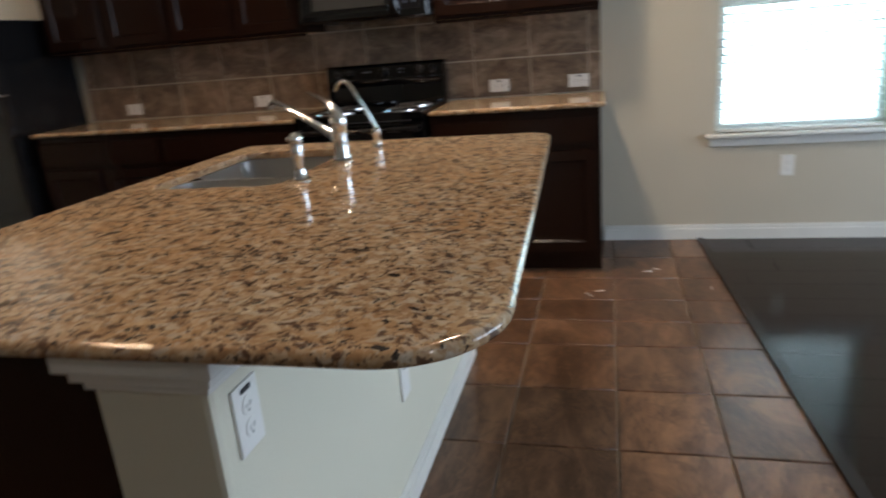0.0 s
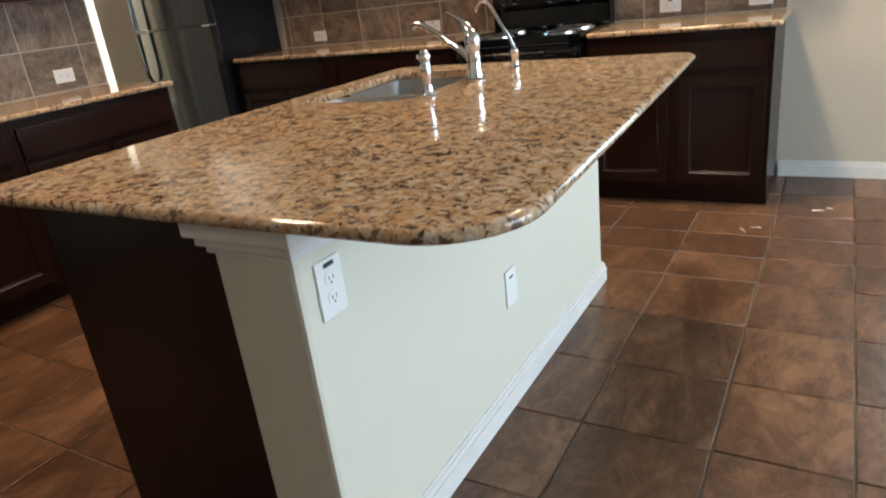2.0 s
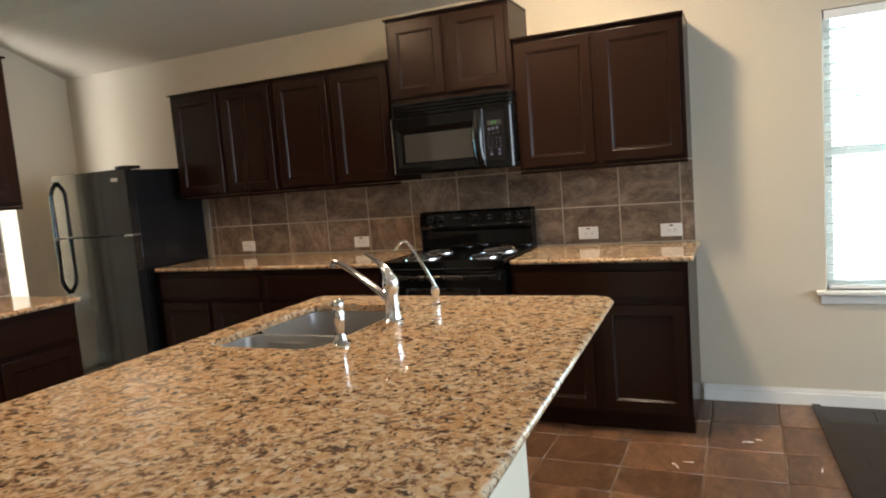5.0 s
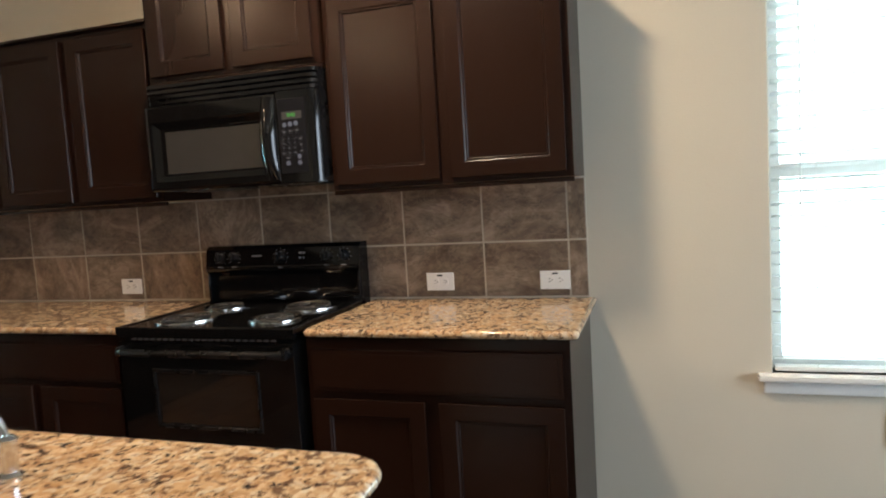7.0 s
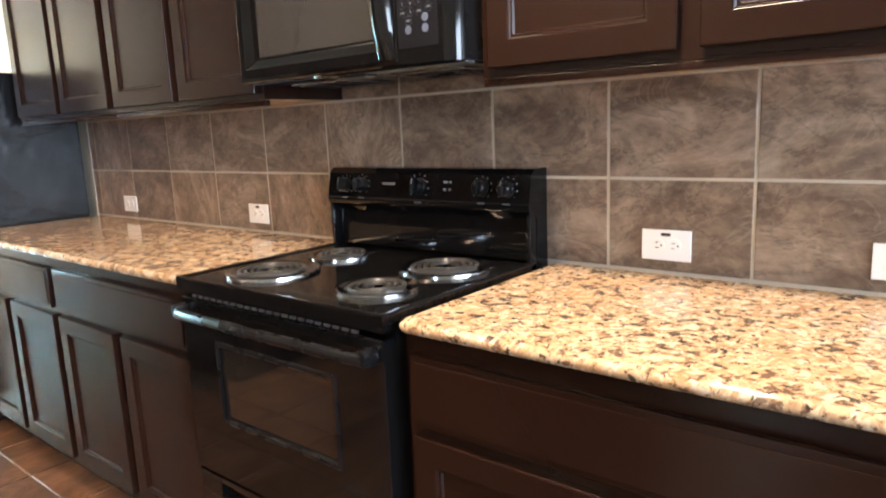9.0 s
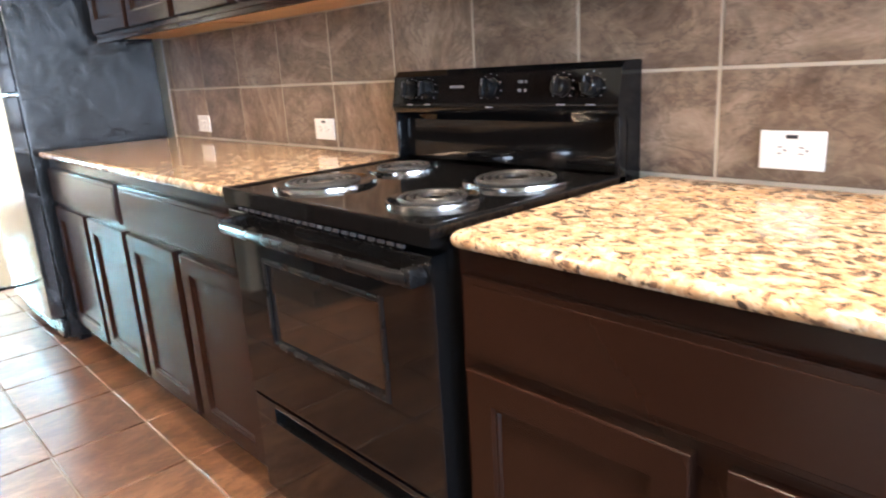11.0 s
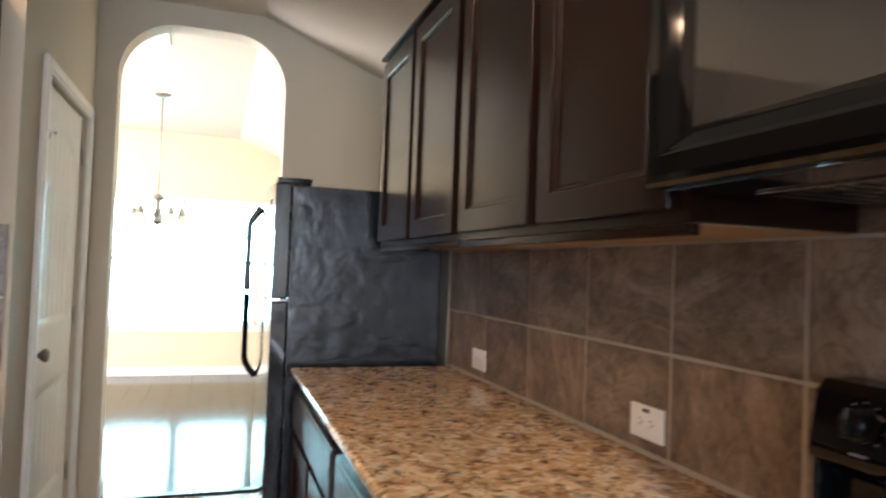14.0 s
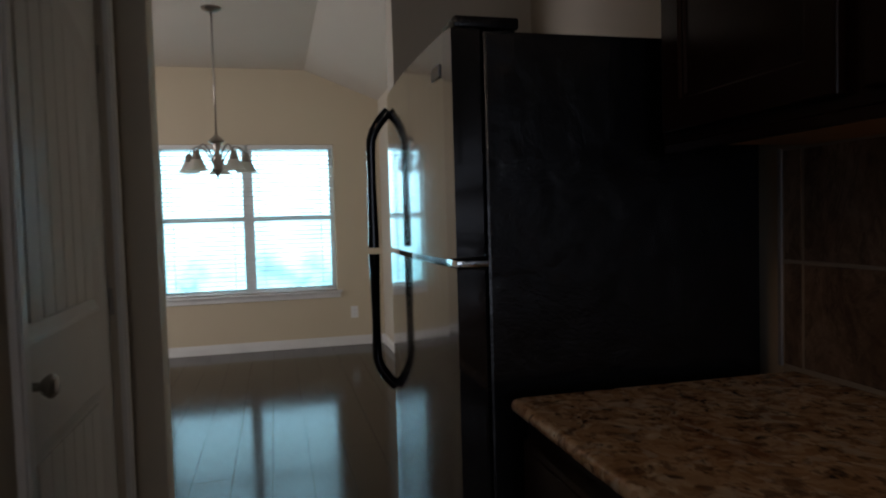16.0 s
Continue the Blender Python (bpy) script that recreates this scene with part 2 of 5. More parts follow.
GREY = make_plain("grey_edge_trim", (0.32, 0.33, 0.34), 0.4)
def make_led():
    n = Nodes("green_display", 0.4, color=(0.02, 0.1, 0.02))
    n.put("Emission Color", (0.15, 1.0, 0.1, 1))
    n.put("Emission Strength", 0.12)
    return n.m


def make_pane():
    """Thin clear glass: most light goes straight through, a little is mirrored."""
    n = Nodes("window_glass", 0.02, color=(1, 1, 1))
    gl = n.t.nodes.new("ShaderNodeBsdfGlossy")
    gl.inputs["Roughness"].default_value = 0.02
    tr = n.t.nodes.new("ShaderNodeBsdfTransparent")
    tr.inputs[0].default_value = (0.94, 0.97, 0.96, 1)
    mx = n.t.nodes.new("ShaderNodeMixShader")
    mx.inputs[0].default_value = 0.07
    n.link(tr.outputs[0], mx.inputs[1])
    n.link(gl.outputs[0], mx.inputs[2])
    n.link(mx.outputs[0], n.t.nodes["Material Output"].inputs[0])
    return n.m


def make_slat(name, tone, through_light):
    n = Nodes(name, 0.5, color=tone)
    tr = n.t.nodes.new("ShaderNodeBsdfTranslucent")
    tr.inputs[0].default_value = (*tone, 1)
    mx = n.t.nodes.new("ShaderNodeMixShader")
    mx.inputs[0].default_value = through_light
    n.link(n.b.outputs[0], mx.inputs[1])
    n.link(tr.outputs[0], mx.inputs[2])
    n.link(mx.outputs[0], n.t.nodes["Material Output"].inputs[0])
    return n.m


def make_glow(name, low, high, strength, z_mid):
    """A bright, hazy distance: pale sky above blurred foliage."""
    n = Nodes(name, 1.0, color=(0, 0, 0), spec=0.0)
    tc = n.t.nodes.new("ShaderNodeTexCoord")
    sp = n.t.nodes.new("ShaderNodeSeparateXYZ")
    n.link(tc.outputs["Object"], sp.inputs[0])
    mr = n.node("ShaderNodeMapRange")
    mr.inputs[1].default_value, mr.inputs[2].default_value = z_mid - 0.8, z_mid + 0.8
    n.link(sp.outputs["Z"], mr.inputs[0])
    leaf = n.noise(n.coords(), 1.6, 5, 0.6)
    fol = n.ramp(leaf, [(0.35, tuple(k * 0.25 for k in low)), (0.62, low)])
    col = n.mix(mr.outputs[0], fol, high)
    n.link(col, n.b.inputs["Emission Color"])
    n.put("Emission Strength", strength)
    return n.m


LED, PANE, SLAT = make_led(), make_pane(), make_slat("white_blind_slat", (0.82, 0.82, 0.81), 0.5)
FROST = make_slat("frosted_glass_shade", (0.9, 0.88, 0.82), 0.75)
GLOW_W = make_glow("bright_garden_distance", (0.30, 0.72, 0.80), (0.48, 0.88, 1.0), GLOW_WEST, 1.2)
GLOW_N = make_glow("bright_sky_distance", (0.66, 0.93, 0.98), (0.76, 0.96, 1.0), GLOW_NORTH, 0.4)
GRASS = make_plain("grass", (0.06, 0.10, 0.03), 0.9, grain=0.5, scale=40)


# ---- mesh helpers ----
def box(bm, x0, x1, y0, y1, z0, z1, bevel=0.0):
    r = bmesh.ops.create_cube(bm, size=1.0)
    for v in r["verts"]:
        v.co = Vector(((x0 + x1) / 2 + v.co.x * (x1 - x0), (y0 + y1) / 2 + v.co.y * (y1 - y0), (z0 + z1) / 2 + v.co.z * (z1 - z0)))
    if bevel:
        edges = {e for v in r["verts"] for e in v.link_edges}
        bmesh.ops.bevel(bm, geom=list(edges), offset=bevel, segments=2, profile=0.6, affect="EDGES", clamp_overlap=True)
    return bm


def boxed(x0, x1, y0, y1, z0, z1, bevel=0.0):
    return box(bmesh.new(), x0, x1, y0, y1, z0, z1, bevel)


def cyl(bm, at, r, h, axis="Z", seg=24, r2=None, bevel=0.0):
    """A round bar or cone frustum that starts at `at` and runs h along the axis."""
    m = Matrix.Translation(at)
    if axis == "X":
        m = m @ Matrix.Rotation(radians(90), 4, "Y")
    elif axis == "Y":
        m = m @ Matrix.Rotation(radians(-90), 4, "X")
    m = m @ Matrix.Translation((0, 0, h / 2))
    r_ = bmesh.ops.create_cone(bm, cap_ends=True, segments=seg, radius1=r, radius2=r if r2 is None else r2, depth=h, matrix=m)
    if bevel:
        rim = [e for e in {e for v in r_["verts"] for e in v.link_edges} if any(len(f.verts) > 4 for f in e.link_faces)]
        bmesh.ops.bevel(bm, geom=rim, offset=bevel, segments=2, profile=0.5, affect="EDGES")
    return bm


def prism(bm, outline, z0, z1):
    """An upright slab with the given outline (x, y), walked counter-clockwise."""
    lo = [bm.verts.new((x, y, z0)) for x, y in outline]
    hi = [bm.verts.new((x, y, z1)) for x, y in outline]
    n = len(outline)
    faces = [bm.faces.new(lo[::-1]), bm.faces.new(hi)]
    for k in range(n):
        faces.append(bm.faces.new((lo[k], lo[(k + 1) % n], hi[(k + 1) % n], hi[k])))
    return faces


def lathe(bm, profile, at=(0, 0, 0), seg=28, turn=None):
    """A turned shape from (radius, height) pairs."""
    rings = []
    for r, z in profile:
        rings.append([bm.verts.new((r * math.cos(2 * math.pi * k / seg), r * math.sin(2 * math.pi * k / seg), z)) for k in range(seg)])
    for a, b in zip(rings, rings[1:]):
        for k in range(seg):
            bm.faces.new((a[k], a[(k + 1) % seg], b[(k + 1) % seg], b[k]))
    bm.faces.new(rings[0][::-1])
    bm.faces.new(rings[-1])
    m = Matrix.Translation(at) @ (turn if turn else Matrix())
    bmesh.ops.transform(bm, matrix=m, verts=[v for ring in rings for v in ring])
    return bm


def tube(bm, points, radius, seg=12, radii=None):
    """A bent round bar along points."""
    pts = [Vector(p) for p in points]
    rings, side = [], None
    for k, p in enumerate(pts):
        d = (pts[min(k + 1, len(pts) - 1)] - pts[max(k - 1, 0)]).normalized()
        if side is None:
            side = d.orthogonal().normalized()
        side = (side - d * side.dot(d)).normalized()
        up = d.cross(side)
        r = radii[k] if radii else radius
        rings.append([bm.verts.new(p + (side * math.cos(2 * math.pi * j / seg) + up * math.sin(2 * math.pi * j / seg)) * r) for j in range(seg)])
    for a, b in zip(rings, rings[1:]):
        for j in range(seg):
            bm.faces.new((a[j], a[(j + 1) % seg], b[(j + 1) % seg], b[j]))
    bm.faces.new(rings[0][::-1])
    bm.faces.new(rings[-1])
    return bm


def arc(c, r, a0, a1, n, plane="XZ"):
    out = []
    for k in range(n + 1):
        a = radians(a0 + (a1 - a0) * k / n)
        u, v = r * math.cos(a), r * math.sin(a)
        out.append({"XZ": (c[0] + u, c[1], c[2] + v), "YZ": (c[0], c[1] + u, c[2] + v), "XY": (c[0] + u, c[1] + v, c[2])}[plane])
    return out


def ring_solid(bm_, loops):
    """One skin over a row of four-cornered loops, closed at both ends."""
    vs = [[bm_.verts.new(p) for p in lp] for lp in loops]
    for p, q in zip(vs, vs[1:]):
        for k in range(4):
            bm_.faces.new((p[k], p[(k + 1) % 4], q[(k + 1) % 4], q[k]))
    bm_.faces.new(vs[0][::-1])
    bm_.faces.new(vs[-1])
    return bm_


def holed_panel(bm_, x0, x1, z0, z1, hx0, hx1, hz0, hz1, y0, y1):
    """An upright panel with a rectangular hole through it, its front edges eased."""
    e = 0.003
    loops = []
    for (a, b_, c, d), y in (((hx0, hx1, hz0, hz1), y1), ((x0, x1, z0, z1), y1), ((x0, x1, z0, z1), y0 + e), ((x0 + e, x1 - e, z0 + e, z1 - e), y0),
                             ((hx0 - e, hx1 + e, hz0 - e, hz1 + e), y0), ((hx0, hx1, hz0, hz1), y0 + e)):
        loops.append([bm_.verts.new((x, y, z)) for x, z in ((a, c), (b_, c), (b_, d), (a, d))])
    loops.append(loops[0])
    for p, q in zip(loops, loops[1:]):
        for k in range(4):
            bm_.faces.new((p[k], p[(k + 1) % 4], q[(k + 1) % 4], q[k]))
    return bm_


def narrow(area, length):
    """Small faces and slim strips belong to rounded edges and are shaded smooth."""
    return area < 0.004 or area < 0.012 * length


def mesh_of(name, bm, material, smooth=35):
    bmesh.ops.recalc_face_normals(bm, faces=bm.faces[:])
    for e in bm.edges:
        e.smooth = len(e.link_faces) == 2 and e.calc_face_angle(3.2) < radians(smooth)
    for f in bm.faces:
        f.smooth = len(f.verts) <= 4 and narrow(f.calc_area(), max(e.calc_length() for e in f.edges))
    me = bpy.data.meshes.new(name)
    bm.to_mesh(me)
    bm.free()
    for m in material if isinstance(material, (list, tuple)) else [material]:
        me.materials.append(m)
    return me


def part(name, bm, material, parent, label=""):
    ob = new(name, mesh_of(name, bm, material))
    ob.parent = parent
    return tagged(ob, label)


def thing(name, at, label, category, group="", turn=0.0):
    ob = new(name)
    ob.empty_display_size = 0.1
    ob.matrix_world = pose(*at, 0, 0, turn)
    return tagged(ob, label, category, group)


def solid(name, bm, material, label, category, group="", kind=""):
    return tagged(new(name, mesh_of(name, bm, material)), label, category, group, kind)


def structure(name, bm, material, label, category):
    return solid(name, bm, material, label, category, kind="structure")


# ---- the shell ----
YN = 3.79          # kitchen side of the back wall
XW = -3.42         # kitchen side of the west wall
YP = 2.22          # pantry wall, facing the back wall
XA = -4.78         # arch wall, kitchen side
XD = -8.90         # far dining wall
XE, YS = 4.6, -4.2
HC = 2.72

structure("ground", boxed(-60, 60, -60, 60, -0.35, -0.12), GRASS, "mown green lawn around the house", "lawn")
structure("floor", boxed(XA, XE, YS, YN, -0.1, -0.007), FGROUT, "grey-brown grouted bed under square brown floor tiles", "floor")
structure("floor_dining", boxed(XD, XA, -0.6, YN, -0.1, -0.008), LAMINATE, "dark brown laminate boards in the dining room", "floor")
def edge_x(y):
    """The line at which the tiles give way to boards."""
    return 0.69 + 0.0527 * (YN - y)


bm = bmesh.new()
prism(bm, [(edge_x(YS), YS), (XE, YS), (XE, YN), (edge_x(YN), YN)], -0.005, -0.003)
structure("floor_living", bm, LAMINATE, "dark brown laminate boards beside the tiles", "floor")

# back wall with its window
WX0, WX1, WZ0, WZ1 = 0.755, 1.645, 0.63, 2.06
bm = holed_panel(bmesh.new(), XD - 0.14, XE + 0.14, -0.1, 2.9, WX0, WX1, WZ0, WZ1, YN, YN + 0.14)
wall_north = structure("wall_north", bm, WALL, "beige painted orange-peel wall behind the range", "wall")

# dining wall with its wide window
DY0, DY1, DZ0, DZ1 = 1.68, 3.33, 0.56, 2.0
bm = holed_panel(bmesh.new(), -0.6, YN, -0.1, 2.9, DY0, DY1, DZ0, DZ1, -XD, -XD + 0.14)
bmesh.ops.transform(bm, matrix=Matrix.Rotation(radians(90), 4, "Z"), verts=bm.verts[:])
structure("wall_west_dining", bm, DINE, "tan painted dining room wall under the wide window", "wall")
structure("wall_south_dining", boxed(XD - 0.14, XA - 0.14, -0.74, -0.6, -0.1, 2.9), DINE, "tan painted dining room wall", "wall")

# arch wall: two piers and a head cut to a soft arch
AY0, AY1 = 2.33, 3.215
bm = bmesh.new()
box(bm, XA - 0.14, XA, -0.6, AY0, -0.1, 2.9)
box(bm, XA - 0.14, XA, AY1, YN, -0.1, 2.9)
spring, crown, er = 2.30, 2.60, 0.30
curve = [(AY0 + er - er * math.cos(radians(a)), spring + (crown - spring) * math.sin(radians(a))) for a in range(0, 91, 9)]
curve += [(AY1 - er + er * math.sin(radians(a)), spring + (crown - spring) * math.cos(radians(a))) for a in range(0, 91, 9)]
for (ya, za), (yb, zb) in zip(curve, curve[1:]):
    q = [bm.verts.new((x, y, z)) for x in (XA - 0.14, XA) for y, z in ((ya, za), (yb, zb), (yb, 2.9), (ya, 2.9))]
    for ids in ((0, 1, 2, 3), (7, 6, 5, 4), (0, 4, 5, 1)):
        bm.faces.new([q[i] for i in ids])
bmesh.ops.remove_doubles(bm, verts=bm.verts[:], dist=0.0005)
structure("wall_arch", bm, WALL, "beige wall with a round-cornered archway to the dining room", "wall")

# west wall and pantry wall
structure("wall_west", boxed(XW - 0.12, XW, YS, YP, -0.1, 2.9), WALL, "beige painted wall behind the side counter", "wall")
PX0, PX1, PH = -4.62, -3.745, 2.005
bm = bmesh.new()
box(bm, XA, PX0, YP - 0.12, YP, -0.1, 2.9)
box(bm, PX1, XW - 0.12, YP - 0.12, YP, -0.1, 2.9)
box(bm, PX0, PX1, YP - 0.12, YP, PH, 2.9)
structure("wall_pantry", bm, WALL, "beige painted wall around the pantry door", "wall")
structure("wall_east", boxed(XE, XE + 0.14, YS, YN, -0.1, 2.9), WALL, "beige painted living area wall", "wall")
structure("wall_south", boxed(XA, XE + 0.14, YS - 0.14, YS, -0.1, 2.9), WALL, "beige painted living area wall", "wall")

# ceiling: flat, sloping down to the back wall
bm = bmesh.new()
prof = [(3.95, 2.375), (3.95, 2.95), (-4.5, 2.95), (-4.5, HC), (3.08, HC)]
ends = [[bm.verts.new((x, y, z)) for y, z in prof] for x in (XD - 0.2, XE + 0.2)]
bm.faces.new(ends[0])
bm.faces.new(ends[1][::-1])
for k in range(5):
    bm.faces.new((ends[0][k], ends[0][(k + 1) % 5], ends[1][(k + 1) % 5], ends[1][k]))
structure("ceiling", bm, CEIL, "pale beige ceiling that slopes down along the back wall", "ceiling")


def baseboard(name, x0, x1, y0, y1, facing):
    """A skirting board with a stepped top along a wall; facing: the way it looks."""
    h = 0.092
    b = bmesh.new()
    t = 0.015
    fx, fy = facing
    def strip(d, z0, z1, bev):
        if fy:
            ya, yb = sorted((y0, y0 + fy * d))
            box(b, x0, x1, ya, yb, z0, z1, bev)
        else:
            xa, xb = sorted((x0, x0 + fx * d))
            box(b, xa, xb, y0, y1, z0, z1, bev)
    strip(t, 0.0, h * 0.72, 0.002)
    strip(t * 0.6, h * 0.72, h * 0.9, 0.002)
    strip(t * 0.35, h * 0.9, h, 0.0015)
    return structure(name, b, WHITE, "white painted baseboard along the wall", "baseboard")


baseboard("baseboard_north", 0.13, XE, YN, YN, (0, -1))
baseboard("baseboard_dining_west", XD, XD, -0.6, YN, (1, 0))
baseboard("baseboard_dining_north", XD, XA - 0.14, YN, YN, (0, -1))
baseboard("baseboard_arch", XA, XA, AY1, YN, (1, 0))
baseboard("baseboard_pantry", PX0 - 0.08, XA, YP, YP, (0, 1))
baseboard("baseboard_jamb", XA - 0.14, XA, AY0, AY0, (0, 1))
structure("trim_threshold_arch", boxed(XA - 0.03, XA + 0.02, AY0 + 0.016, AY1, -0.006, 0.012, 0.004), BLACKM, "dark metal threshold strip between tiles and boards", "threshold")
bm = bmesh.new()
prism(bm, [(edge_x(YS) - 0.018, YS), (edge_x(YS) + 0.022, YS), (edge_x(YN) + 0.022, YN - 0.016), (edge_x(YN) - 0.018, YN - 0.016)], -0.004, 0.012)
structure("trim_threshold_living", bm, ESPRESSO, "dark wooden edge strip between tiles and boards", "threshold")


def window_with_blind(name, a0, a1, z0, z1, place, units, slat_gap, lean, label):
    """A window built in local axes: x along the wall, y out of the room."""
    w = a1 - a0
    root = new(name)
    root.matrix_world = place
    tagged(root, label, "window", kind="structure")
    b = bmesh.new()
    fr = 0.045
    for x in (0.0, w - fr):
        box(b, x, x + fr, 0.075, 0.13, z0, z1, 0.003)
    for z in (z0, z1 - fr):
        box(b, fr, w - fr, 0.075, 0.13, z, z + fr, 0.003)
    part("window_frame", b, WHITE, root)
    uw = w / units
    zm = z0 + (z1 - z0) * 0.505
    for u in range(units):
        xa, xb = u * uw, (u + 1) * uw
        if u:
            part("mullion", boxed(xa - 0.05, xa + 0.05, 0.06, 0.135, z0 + fr, z1 - fr, 0.003), WHITE, root)
        part("meeting_rail", boxed(xa + 0.045, xb - 0.045, 0.08, 0.12, zm - 0.025, zm + 0.025, 0.003), WHITE, root)
        for za, zb in ((z0 + fr, zm - 0.025), (zm + 0.025, z1 - fr)):
            p = part("pane", boxed(xa + 0.045, xb - 0.045, 0.097, 0.101, za, zb), PANE, root)
            p.visible_shadow = False
    part("window_sill", boxed(-0.05, w + 0.05, -0.045, 0.075, z0 - 0.022, z0, 0.006), WHITE, root)
    part("apron", boxed(-0.03, w + 0.03, -0.014, 0.0, z0 - 0.072, z0 - 0.022, 0.004), WHITE, root)
    for u in range(units):
        xa, xb = u * uw + (0.008 if u == 0 else 0.012), (u + 1) * uw - (0.008 if u == units - 1 else 0.012)
        blind = part("blind", boxed(xa, xb, 0.008, 0.062, z1 - 0.045, z1 - 0.002, 0.003), WHITE, root, "white slatted blind, lowered and open")
        part("bottom_rail", boxed(xa + 0.004, xb - 0.004, 0.012, 0.058, z0 + 0.004, z0 + 0.02, 0.003), WHITE, blind)
        one = bmesh.new()
        tilt = radians(lean)
        pts = []
        for s in range(5):
            d = (s - 2) / 4 * 0.048
            pts.append((d * math.cos(tilt), d * math.sin(tilt) + 0.0022 * (1 - ((s - 2) / 2) ** 2)))
        rows = [[one.verts.new((x, 0.035 + py, pz + dz)) for py, pz in pts] for x in (xa + 0.004, xb - 0.004) for dz in (0.0013, -0.0013)]
        for k in range(4):
            one.faces.new((rows[0][k], rows[0][k + 1], rows[2][k + 1], rows[2][k]))
            one.faces.new((rows[1][k + 1], rows[1][k], rows[3][k], rows[3][k + 1]))
        for k in (0, 4):
            one.faces.new((rows[0][k], rows[2][k], rows[3][k], rows[1][k]))
        me = mesh_of("slat", one, SLAT, 60)
        zz = z0 + 0.045
        while zz < z1 - 0.06:
            s = new("slat", me)
            s.parent = blind
            s.location = (0, 0, zz)
            zz += slat_gap
        for f in (0.16, 0.84):
            x = xa + (xb - xa) * f
            b = bmesh.new()
            for y in (0.0085, 0.0615):
                box(b, x - 0.0012, x + 0.0012, y - 0.0006, y + 0.0006, z0 + 0.02, z1 - 0.045)
            part("ladder_cord", b, WHITE, blind)
        b = bmesh.new()
        tube(b, [(xa + 0.09, 0.004, z1 - 0.05), (xa + 0.092, 0.003, z1 - 0.4), (xa + 0.09, 0.003, z1 - 0.85)], 0.003, 8)
        part("tilt_wand", b, WHITE, blind)
    return root


window_with_blind("window_1", WX0, WX1, WZ0, WZ1, pose(WX0, YN, 0), 1, 0.043, -13, "white single-hung window with a lowered white slatted blind")
window_with_blind("window_2", DY0, DY1, DZ0, DZ1, pose(XD, DY0, 0, 0, 0, 90), 2, 0.043, -4, "wide white double window with lowered white slatted blinds")
structure("backdrop_north", boxed(-3, 6, 7.0, 7.05, -0.12, 6), GLOW_N, "bright hazy sky beyond the kitchen window", "backdrop")
structure("backdrop_west", boxed(-13.05, -13.0, -4, 10, -0.12, 7), GLOW_W, "bright garden foliage and sky beyond the dining window", "backdrop")


